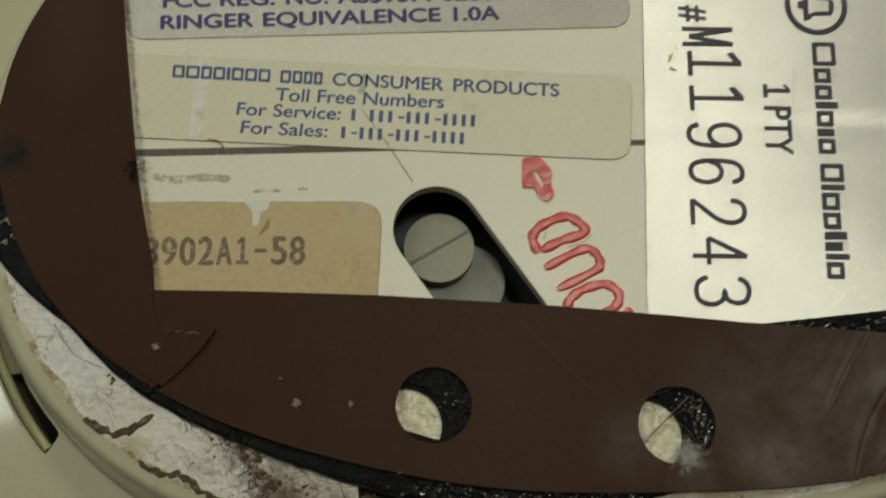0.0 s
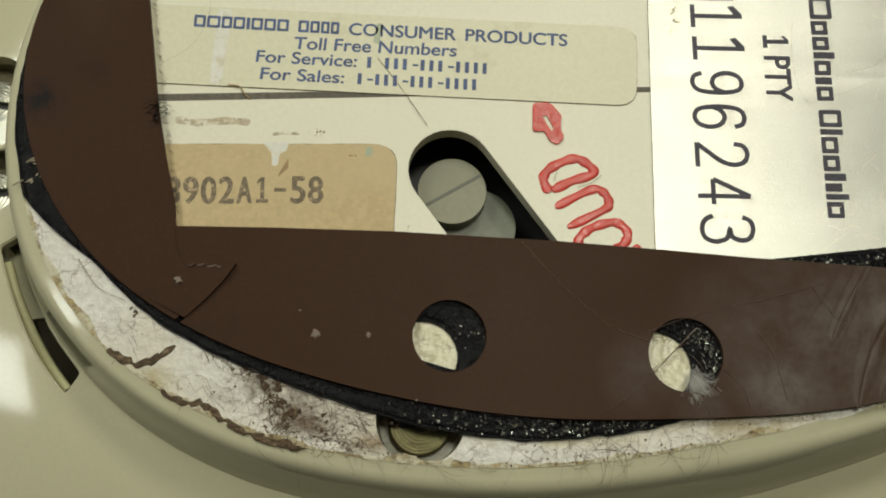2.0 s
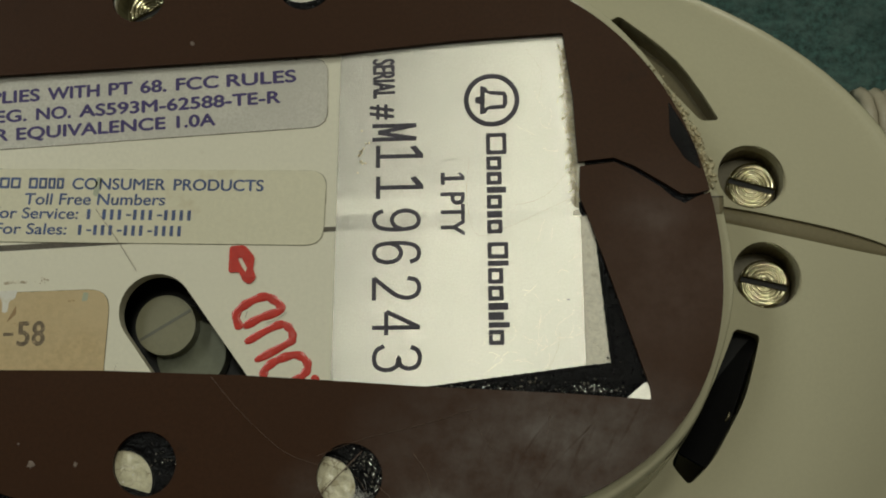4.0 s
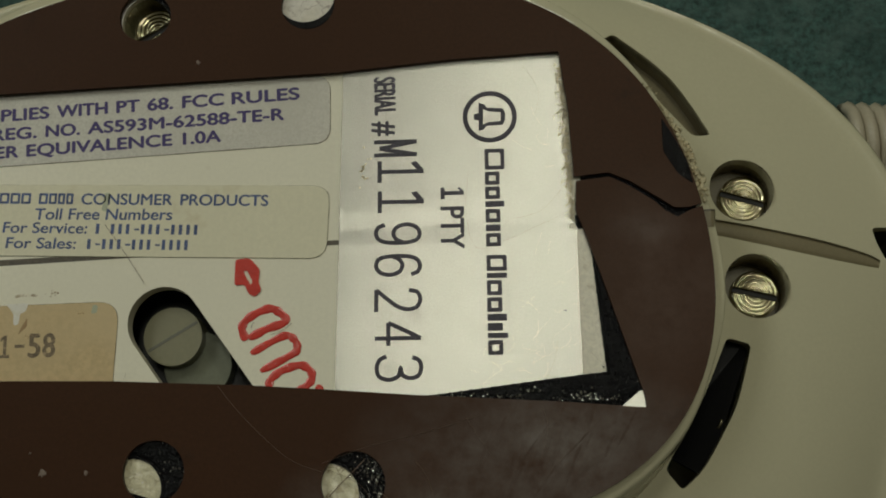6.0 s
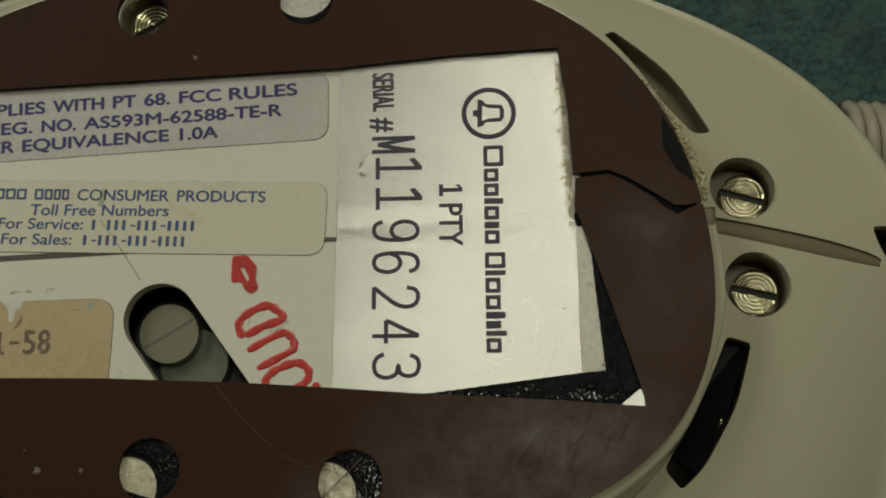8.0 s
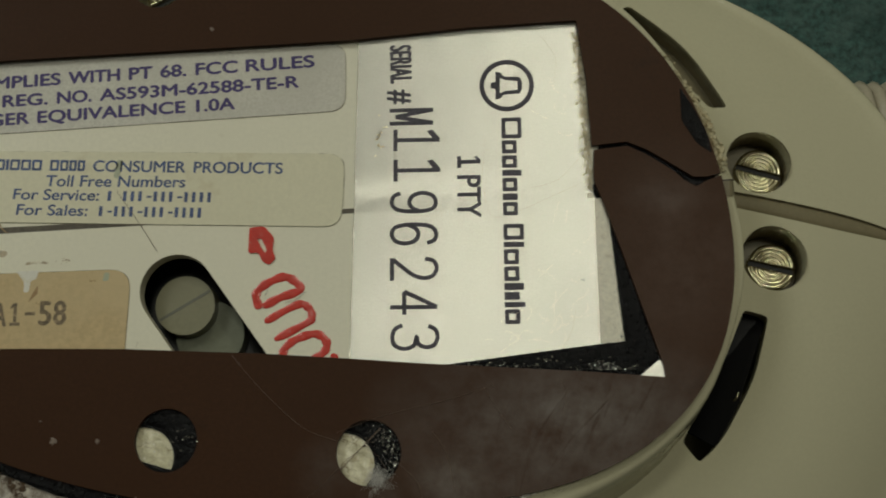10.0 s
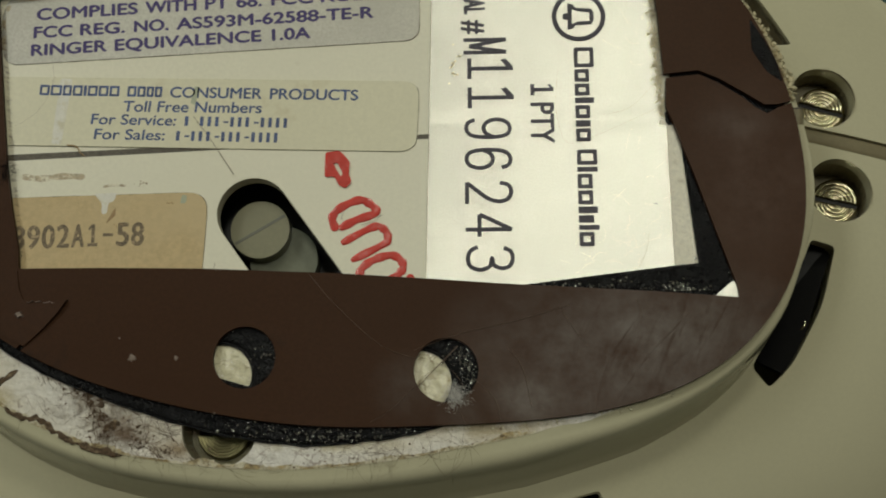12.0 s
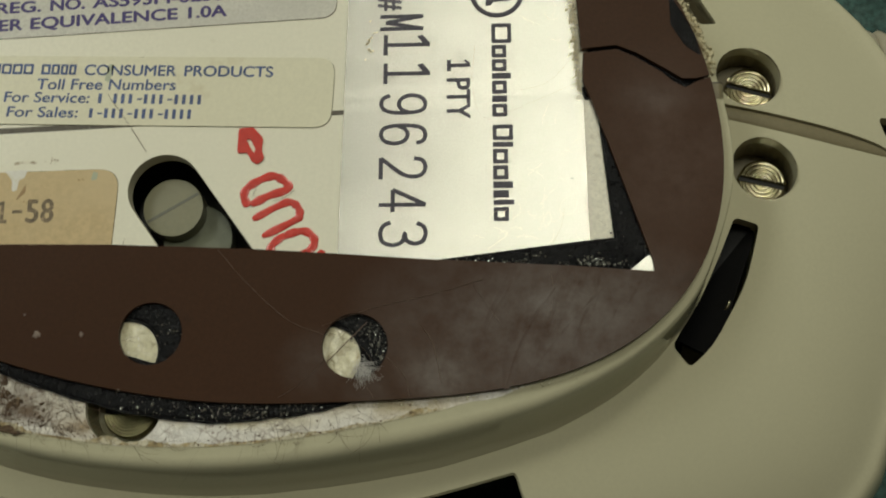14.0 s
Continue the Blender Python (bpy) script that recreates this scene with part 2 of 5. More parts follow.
def tube(points, radius, sides=6, closed=False):
    """A round thread through 3D points, as verts and faces."""
    verts, faces = [], []
    n = len(points)
    for i, p in enumerate(points):
        d = (points[min(i + 1, n - 1)] - points[max(i - 1, 0)]).normalized()
        u = d.orthogonal().normalized() if abs(d.z) > 0.95 else d.cross(Vector((0, 0, 1))).normalized()
        v = d.cross(u)
        for k in range(sides):
            a = 2 * math.pi * k / sides
            verts.append(p + (u * math.cos(a) + v * math.sin(a)) * radius)
    for i in range(n - 1):
        for k in range(sides):
            k2 = (k + 1) % sides
            faces.append((i * sides + k, i * sides + k2, (i + 1) * sides + k2, (i + 1) * sides + k))
    return verts, faces


def merged(pieces):
    verts, faces = [], []
    for v, f in pieces:
        o = len(verts)
        verts += v
        faces += [tuple(i + o for i in q) for q in f]
    return verts, faces


def smooth_line(pts, n=8):
    """A smooth line through the given points."""
    ps = [Vector(p) for p in pts]
    out = []
    for i in range(len(ps) - 1):
        p0, p1, p2, p3 = ps[max(i - 1, 0)], ps[i], ps[i + 1], ps[min(i + 2, len(ps) - 1)]
        for j in range(n):
            t = j / n
            out.append(0.5 * (2 * p1 + (p2 - p0) * t + (2 * p0 - 5 * p1 + 4 * p2 - p3) * t * t + (3 * p1 - p0 - 3 * p2 + p3) * t ** 3))
    out.append(ps[-1])
    return out


def stroke(pts, width, z0, z1, closed=False):
    """A painted line of the given width with rounded ends and a domed top."""
    line = smooth_line([(x, y, 0) for x, y in pts], 8)
    rows = [(-0.5, 0.0), (-0.46, 0.6), (-0.25, 1.0), (0.25, 1.0), (0.46, 0.6), (0.5, 0.0)]
    verts, faces = [], []
    n = len(line)
    for i, p in enumerate(line):
        d = (line[min(i + 1, n - 1)] - line[max(i - 1, 0)]).normalized()
        s = Vector((-d.y, d.x, 0))
        w = width * (1 + 0.12 * math.sin(i * 0.9 + pts[0][0]))
        end = min(i, n - 1 - i)
        if end < 3 and not closed:
            w *= (0.45, 0.8, 0.95)[end]
        for a, h in rows:
            q = p + s * (a * w)
            verts.append(w3(q.x, q.y, z0 + (z1 - z0) * h))
    m = len(rows)
    for i in range(n - 1):
        for k in range(m - 1):
            faces.append((i * m + k, i * m + k + 1, (i + 1) * m + k + 1, (i + 1) * m + k))
    faces.append(tuple(range(m)))
    faces.append(tuple(range((n - 1) * m + m - 1, (n - 1) * m - 1, -1)))
    return verts, faces


def cut(ob, cutters):
    """Cuts solid shapes out of a mesh and drops the cutters; a cut that comes to nothing is tried again a hair aside."""
    for c in cutters:
        mod = ob.modifiers.new("cut", "BOOLEAN")
        mod.object, mod.operation, mod.solver = c, "DIFFERENCE", "EXACT"
        for step in range(6):
            dg = bpy.context.evaluated_depsgraph_get()
            dg.update()
            me = bpy.data.meshes.new_from_object(ob.evaluated_get(dg))
            if len(me.polygons) > 1000:
                break
            c.location = (0.00003 * (step + 1), 0.00002 * (step + 1), 0)
            mod.use_self = step % 2 == 1
        ob.modifiers.clear()
        ob.data = me
    for c in cutters:
        bpy.data.objects.remove(c)


def dip(x, y, ob):
    """How far the foil label sinks into the seam below it and buckles."""
    if ob.name != "serial_label":
        return 0.0
    d = y - 1.4 - 0.04 * x
    return -0.15 * math.exp(-(d / 1.5) ** 2) + 0.03 * math.sin(0.35 * (y - 0.04 * x))


def slices(bm):
    """Cuts a sheet along many lines beside the seam, so that it can bend there."""
    for k in range(-48, 60):
        if -10 <= k <= 14 or k % 2 == 0:
            bmesh.ops.bisect_plane(bm, geom=bm.verts[:] + bm.edges[:] + bm.faces[:], plane_co=w3(0, k * 0.5, 0), plane_no=(-0.04, 1, 0))


def drape(me, ob):
    if ob.name != "serial_label":
        return
    bm = bmesh.new()
    bm.from_mesh(me)
    slices(bm)
    bm.to_mesh(me)
    bm.free()
    for v in me.vertices:
        v.co.z += dip(v.co.x / MM, v.co.y / MM, ob) * MM


def letters(text, p0, p1, height, z, mat, parent, name="lettering", slant=0.0, label="", bold=0.0):
    """Writing with its baseline from p0 to p1 and the given letter height."""
    data = bpy.data.curves.new(name, "FONT")
    data.body, data.size, data.shear = text, 1.0, slant
    tmp = bpy.data.objects.new("tmp", data)
    scene.collection.objects.link(tmp)
    dg = bpy.context.evaluated_depsgraph_get()
    dg.update()
    me = bpy.data.meshes.new_from_object(tmp.evaluated_get(dg))
    bpy.data.objects.remove(tmp)
    xs, ys = [v.co.x for v in me.vertices], [v.co.y for v in me.vertices]
    x0, sx, top = min(xs), max(xs) - min(xs), max(ys)
    a, b = Vector(p0), Vector(p1)
    d = b - a
    up = Vector((-d.y, d.x)).normalized() * height
    flat = []
    for v in me.vertices:
        q = a + d * ((v.co.x - x0) / sx) + up * (v.co.y / top)
        flat.append(q)
    faces = [tuple(p.vertices) for p in me.polygons]
    verts, more = [], []
    # heavier type is struck twice, a hair apart
    for k, (along, across) in enumerate(((0, 0),) if not bold else ((-1, 0), (1, 0), (0, -0.7), (0, 0.7))):
        o = len(verts)
        s = d.normalized() * along * bold + Vector((-d.y, d.x)).normalized() * across * bold
        verts += [w3(q.x + s.x, q.y + s.y, z + 0.004 * k) for q in flat]
        more += [tuple(i + o for i in f) for f in faces]
    me = bpy.data.meshes.new(name)
    me.from_pydata(verts, [], more)
    me.materials.append(mat)
    drape(me, parent)
    ob = new(name, me)
    ob.parent = parent
    ob.matrix_parent_inverse = Matrix.Translation(-root_at(parent))
    if label:
        tagged(ob, label)
    return ob


def bars(spans, p0, p1, height, z, mat, parent, name="printed_bar"):
    """Plain printed bars along a baseline: (start, end, low, high) as shares of its length and of the height."""
    a, b = Vector(p0), Vector(p1)
    d = b - a
    up = Vector((-d.y, d.x)).normalized() * height
    for s, e, lo, hi in spans:
        verts = []
        for u, v in ((s, lo), (e, lo), (e, hi), (s, hi)):
            q = a + d * u + up * v
            verts.append(w3(q.x, q.y, z))
        drape(mesh_ob(name, verts, [(0, 1, 2, 3)], mat, parent).data, parent)


def word_bars(word, start, end, wide=0.45):
    """One plain upright bar a sign; a dash for a hyphen."""
    step = (end - start) / len(word)
    return [(start + (i + (0.1 if c == "-" else 0)) * step, start + (i + (0.75 if c == "-" else wide)) * step, 0.38 if c == "-" else 0, 0.56 if c == "-" else 1.0) for i, c in enumerate(word) if c != " "]


def plain_shapes(widths, p0, p1, height, pen, z, mat, parent, name="printed_shape"):
    """A wordmark as plain shapes along a baseline: a frame for each wide sign, a bar for each narrow one; (width, share of the height)."""
    a, b = Vector(p0), Vector(p1)
    d = (b - a).normalized()
    up = Vector((-d.y, d.x))
    gap = pen * 0.55
    unit = ((b - a).length - gap * (len(widths) - 1)) / sum(w for w, h in widths)
    at = 0.0
    for w, h in widths:
        wide, tall = w * unit, h * height

        def box(m):
            return [tuple(a + d * (at + u) + up * v) for u, v in ((m, m), (wide - m, m), (wide - m, tall - m), (m, tall - m))]

        if h:
            loops = [rounded(box(0), min(wide, tall) * 0.12, 4)]
            if wide > pen * 2.4:
                loops.append(rounded(box(pen), (min(wide, tall) - 2 * pen) * 0.12, 4))
            ob = part(name, slab(loops, z - 0.02, z + 0.02), mat, parent)
            drape(ob.data, parent)
        at += wide + gap


# ---- room ----


def room():
    def sheet(name, pts, mat, label):
        me = bpy.data.meshes.new(name)
        bm = bmesh.new()
        bmesh.ops.create_cube(bm, size=1)
        lo, hi = Vector(pts[0]), Vector(pts[1])
        for v in bm.verts:
            v.co = Vector([lo[i] if v.co[i] < 0 else hi[i] for i in range(3)])
        bm.to_mesh(me)
        bm.free()
        me.materials.append(mat)
        tagged(new(name, me), label, "", kind="structure")

    sheet("ceiling", ((-1.6, -1.6, 2.4), (1.6, 1.6, 2.5)), M_WALL, "unseen ceiling, dark to cut bounced light")
    sheet("wall_north", ((-1.6, 1.6, 0), (1.6, 1.7, 2.4)), M_WALL, "unseen wall, dark to cut bounced light")
    # this unseen wall is brown to warm the light bounced off it
    sheet("wall_south", ((-1.6, -1.7, 0), (1.6, -1.6, 2.4)), M_PANEL, "unseen south wall, brown to tint bounced light")
    sheet("wall_east", ((1.6, -1.7, 0), (1.7, 1.7, 2.4)), M_WALL, "unseen wall, dark to cut bounced light")
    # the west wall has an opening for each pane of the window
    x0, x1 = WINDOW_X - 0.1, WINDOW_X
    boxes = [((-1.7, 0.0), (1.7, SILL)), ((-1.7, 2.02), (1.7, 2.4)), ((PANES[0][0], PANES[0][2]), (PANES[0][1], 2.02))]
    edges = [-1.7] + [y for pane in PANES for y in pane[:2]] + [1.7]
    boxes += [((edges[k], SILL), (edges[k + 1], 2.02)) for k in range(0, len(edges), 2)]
    verts, faces = [], []
    for (ya, za), (yb, zb) in boxes:
        o = len(verts)
        verts += [(x, y, z) for x in (x0, x1) for y in (ya, yb) for z in (za, zb)]
        faces += [tuple(o + k for k in f) for f in ((0, 1, 3, 2), (4, 6, 7, 5), (0, 4, 5, 1), (2, 3, 7, 6), (0, 2, 6, 4), (1, 5, 7, 3))]
    tagged(mesh_ob("wall_west", verts, faces, M_WALL), "unseen wall with a high window, dark to cut bounced light", "", kind="structure")
    n = 60
    xs = [-1.7 + 3.4 * i / n for i in range(n + 1)]
    verts = [(x, y, 0.0) for y in xs for x in xs]
    faces = [(j * (n + 1) + i, j * (n + 1) + i + 1, (j + 1) * (n + 1) + i + 1, (j + 1) * (n + 1) + i) for j in range(n) for i in range(n)]
    tagged(mesh_ob("floor", verts, faces, M_CARPET), "dark green mottled carpet under the telephone", "carpet", kind="structure")


room()

# ---- telephone, lying upside down ----
phone = new("telephone")
phone.location = (-0.013, -0.004, 0)
phone.empty_display_size = 0.05
tagged(phone, "cream plastic telephone lying upside down on green carpet", "telephone")

FOOT_C, FOOT = (-12, -3), (1.6855, 0.0201, -0.0123, -0.3175, -0.0352, -0.0147, 0.02, 0.0202, 0.0195, 0.0062, 0.0137, 0.0098, 0.0093)
PAD_C, PAD = (-12, -2), (1.7934, -0.0261, -0.0777, -0.3899, 0.025, 0.0281, 0.0334, 0.0097, 0.0134, 0.0144, 0.0053, 0.0136, 0.0007)
TURN = radians(3)


BODY_C = (-14, -3)
BODY_A, BODY_B = 109.6, 60.4


def body_line(a, size=1.0):
    """The housing's widest outline; its front swells out further than its back."""
    c, s = math.cos(a), math.sin(a)
    front = min(1.0, max(0.0, -s) * 2.0)
    n, deep = 2.0 + 1.2 * front, BODY_B + 19 * front
    r = (abs(c / BODY_A) ** n + abs(s / deep) ** n) ** (-1 / n) * size
    x, y = r * c, r * s
    return BODY_C[0] + x * math.cos(TURN) - y * math.sin(TURN), BODY_C[1] + x * math.sin(TURN) + y * math.cos(TURN)


def flare(x, y):
    """How far the foot's side wall leans out on each bearing."""
    a = math.degrees(math.atan2(y - FOOT_C[1], x - FOOT_C[0])) % 360
    return float(np.interp(a, (0, 30, 90, 150, 180, 201, 209, 232, 257, 277, 299, 315, 325, 334, 345, 360), (0.5, 0.6, 1.5, 2.0, 2.6, 3.4, 3.3, 4.5, 4.8, 5.0, 5.8, 5.0, 3.4, 1.5, 0.6, 0.5)))


def front_share(b):
    return min(1.0, max(0.0, -math.sin(b - TURN)) * 2.0)


def skin(s, front):
    """The housing's height: a shallow dome, then a low bead and a rounded edge."""
    return -10.5 - 5.0 * s - (4.5 + 8.5 * front * s) * s ** 2 + 0.9 * math.exp(-((s - 0.935) / 0.045) ** 2) - 3.6 * max(0.0, (s - 0.935) / 0.065) ** 2.2


def shell_row(s):
    """A row of the housing: s from 0 at the foot to 1 at its widest."""
    row = []
    n = 160
    for i in range(n):
        a = 2 * math.pi * i / n
        fx, fy = wave(FOOT_C, FOOT, a)
        d = Vector((fx - FOOT_C[0], fy - FOOT_C[1]))
        b = math.atan2(fy - BODY_C[1], fx - BODY_C[0])
        bx, by = body_line(b - TURN)
        d = d.normalized()
        k = flare(fx, fy) - 0.3
        x0, y0 = fx + d.x * k, fy + d.y * k
        row.append(w3(x0 + (bx - x0) * s, y0 + (by - y0) * s, skin(s, front_share(b))))
    return row


def dome_z(x, y):
    """Height of the housing's skin."""
    a = math.atan2(y - FOOT_C[1], x - FOOT_C[0])
    fx, fy = wave(FOOT_C, FOOT, a)
    b = math.atan2(y - BODY_C[1], x - BODY_C[0])
    bx, by = body_line(b - TURN)
    r, rf, rb = (math.hypot(px - FOOT_C[0], py - FOOT_C[1]) for px, py in ((x, y), (fx, fy), (bx, by)))
    t = min(1.0, max(0.0, (r - rf - 1.5) / (rb - rf - 1.5)))
    return skin(t, front_share(b))


def vent_loop(inner, outer):
    a, b = ([(p.x, p.y, 0) for p in smooth_line([(*p, 0) for p in q], 4)] for q in (inner, outer[::-1]))
    for q in (a, b):
        q[0], q[-1] = (*q[0][:2], 0.9), (*q[-1][:2], 0.9)
    return rounded(a + b, 0, 5)


def arc_cutter(inner, outer, z0, z1):
    return part("cutter", slab([vent_loop(inner, outer)], z0, z1), M_BLACK, None)


VENTS = (
    (((61.0, -13.7), (58.1, -20.6), (55.1, -27.0), (52.7, -30.8), (50.7, -34.4)), ((64.9, -14.7), (63.7, -19.4), (62.1, -24.5), (59.5, -29.5), (56.7, -34.1), (53.3, -37.5))),
    (((41.7, 36.6), (49.5, 28.3), (57.0, 19.9)), ((44.4, 38.6), (53.6, 30.6), (60.1, 20.2))),
    (((-84.6, -20.5), (-82.4, -26.4), (-79.2, -33.3), (-74.3, -39.5)), ((-87.6, -22.3), (-84.5, -30.4), (-80.8, -37.2), (-76.4, -42.6))),
    (((27.0, -53.4), (8.0, -58.6), (-12.0, -61.0), (-32.0, -61.0), (-51.0, -58.0)), ((28.5, -58.0), (8.0, -64.0), (-12.0, -66.5), (-32.0, -66.0), (-52.0, -63.0))),
    (((-85.5, 4.5), (-81.0, 15.0), (-73.5, 25.0)), ((-88.2, 5.2), (-83.5, 17.0), (-75.6, 27.0))),
)
SCREWS = ((65.6, 10.6, -17.1, -16), (67.1, -5.35, -18.0, -13), (-91.3, -0.3, -14.0, -8), (-90.6, -13.9, -14.0, 10))
# the two sides of the seam that runs across the dome
SEAM = (((56.5, 6.0), (60.9, 5.5), (69.0, 4.3), (78.4, 2.7), (85.2, 1.1), (87.6, 0.1)), ((56.5, 3.4), (60.8, 2.8), (68.8, 1.4), (78.2, -0.15), (84.8, -1.0), (87.3, -1.2)))
WELLS = ((64.6, 10.75), (66.3, -5.2), (-91.2, 0.9), (-90.6, -12.6))


M_GLOSSBLACK = material("gloss_black", (0.004, 0.004, 0.0045), 0.35, vary=0.2, bump=0.05, gloss=0.25)
# Tan of the seam strip; in wells and vent it puts shade into colour.
M_CHANNEL = material("tan_and_shade", (0.22, 0.19, 0.115), 0.4, vary=0.06, gloss=0.3)
M_RIB = material("pale_rib", (0.62, 0.60, 0.34), 0.35, vary=0.05)


def housing():
    rows = [shell_row(s) for s in (0.0, 0.05, 0.1, 0.16, 0.22, 0.28, 0.35, 0.42, 0.5, 0.58, 0.66, 0.73, 0.79, 0.84, 0.87, 0.89, 0.905, 0.92, 0.935, 0.95, 0.965, 0.98, 0.99, 1.0)]
    n = len(rows[0])
    base = rows[-1]
    mid = Vector((BODY_C[0] * MM, BODY_C[1] * MM, 0))
    for k, h in ((0.998, -34), (0.985, -37), (0.95, -44), (0.89, -55), (0.80, -66), (0.72, -72)):
        rows.append([Vector((mid.x + (p.x - mid.x) * k, mid.y + (p.y - mid.y) * k, Z + h * MM)) for p in base])
    verts = [p for r in rows for p in r]
    faces = [(j * n + i, j * n + (i + 1) % n, (j + 1) * n + (i + 1) % n, (j + 1) * n + i) for j in range(len(rows) - 1) for i in range(n)]
    # inner skin
    o = len(verts)
    inner = [[Vector((mid.x + (p.x - mid.x) * 0.975, mid.y + (p.y - mid.y) * 0.975, min(p.z - 0.0022, Z - 0.0127) if j < len(rows) - 1 else p.z)) for p in r] for j, r in enumerate(rows)]
    verts += [p for r in inner for p in r]
    faces += [tuple(i + o for i in reversed(f)) for f in faces]
    m = (len(rows) - 1) * n
    for i in range(n):
        i2 = (i + 1) % n
        faces.append((i2, i, o + i, o + i2))
        faces.append((m + i, m + i2, o + m + i2, o + m + i))
    ob = mesh_ob("housing", verts, faces, M_HOUSING, phone, "domed cream plastic housing", smooth=True)
    cutters = [arc_cutter(a, b, -45, 2) for a, b in VENTS]
    cutters += [part("cutter", slab([circle(x, y, 5.3, 32)], -45, 2), M_BLACK, None) for x, y in WELLS]
    cutters.append(arc_cutter(((86.4, 5.6), (87.2, 3.0), (88.6, 0.2)), ((92.5, 6.0), (92.8, 3.0), (92.8, 0.0)), -45, 2))
    cutters.append(part("cutter", slab([[(p.x, p.y) for q in (SEAM[0], SEAM[1][::-1]) for p in smooth_line([(*p, 0) for p in q], 4)]], -45, 2), M_BLACK, None))
    cut(ob, cutters)
    ob.data.shade_smooth()
    edge = ob.modifiers.new("edge", "EDGE_SPLIT")
    edge.split_angle = radians(35)
    return ob


shell = housing()

for (inner, outer), deep in zip(VENTS, (2.5, 5.0, 11.0, 3.0, 8.0)):
    # the slots have walls that reach down into the housing
    loop = vent_loop(inner, outer)
    tops = [dome_z(x, y) - 1.2 for x, y in loop]
    n = len(loop)
    verts = [w3(x, y, z) for (x, y), z in zip(loop, tops)] + [w3(x, y, z - deep) for (x, y), z in zip(loop, tops)]
    lip = [w3(x, y, z + 0.95) for (x, y), z in zip(loop, tops)]
    if deep not in (2.5, 5.0):
        mesh_ob("vent_lip", *tube(lip + lip[:1], 0.00026, 6), M_HOUSING, shell, "rounded lip of a vent slot", smooth=True)
    # the shallow slot's darker floor and walls carry painted shade
    if deep == 5.0:
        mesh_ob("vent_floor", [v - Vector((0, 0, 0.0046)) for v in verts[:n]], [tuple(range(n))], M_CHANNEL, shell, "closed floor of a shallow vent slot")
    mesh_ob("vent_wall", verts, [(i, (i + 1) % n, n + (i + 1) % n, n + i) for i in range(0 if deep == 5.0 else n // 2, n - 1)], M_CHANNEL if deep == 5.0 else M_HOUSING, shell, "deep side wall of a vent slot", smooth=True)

# one slot has a closed upper end and a pale rib along its far wall
part("vent_floor", slab([[(-84.0, -19.8), (-81.8, -26.0), (-80.2, -30.6), (-84.2, -31.2), (-86.0, -27.0), (-88.2, -22.0)]], -18, -16.5), M_HOUSING, shell, "closed floor in the upper end of a vent slot")
mesh_ob("vent_rib", *tube([w3(*p) for p in smooth_line([(-86.6, -24.0, -13.2), (-84.9, -28.6, -13.6), (-83.3, -32.0, -14.2), (-81.5, -35.2, -14.5), (-79.2, -38.5, -14.4), (-76.7, -41.4, -13.8)], 6)], 0.0007, 8), M_RIB, shell, "pale plastic rib inside a vent slot", smooth=True)

# behind one slot a glossy black part of the works leans up towards the opening
bm = bmesh.new()
under = [bm.verts.new(w3(*p)) for p in ((66, -12, -14.5), (57, -10, -16.5), (50.5, -31.0, -17.5), (57.5, -35.5, -14.0))]
bm.faces.new(under)
ret = bmesh.ops.extrude_face_region(bm, geom=bm.faces[:])
for v in ret["geom"]:
    if isinstance(v, bmesh.types.BMVert):
        v.co.z -= 1.5 * MM
part("inner_frame", bm, M_GLOSSBLACK, phone, "glossy black frame inside the housing")
# a bit of brass is added to stand for a glint in the slot
mesh_ob("metal_clip", *tube([w3(*p) for p in smooth_line([(59.2, -28.0, -15.2), (59.9, -27.2, -14.4), (60.2, -26.3, -14.3)], 5)], 0.00028, 6), M_BRASS, phone, "small bright metal clip inside a slot", smooth=True)

for (x, y), (sx, sy, sz, turn) in zip(WELLS, SCREWS):
    # the well: a cup with a floor under the screw
    bm = bmesh.new()
    ring = circle(x, y, 5.35, 32)
    up = [bm.verts.new(w3(*p, -12.4)) for p in ring]
    dn = [bm.verts.new(w3(*p, sz - 2.2)) for p in ring]
    for i in range(32):
        bm.faces.new((up[i - 1], up[i], dn[i], dn[i - 1]))
    bm.faces.new(dn)
    # the cup is darker than the housing: its shade is in the colour
    part("screw_well", bm, M_CHANNEL, phone, "round recess holding a screw, with shade in its colour")


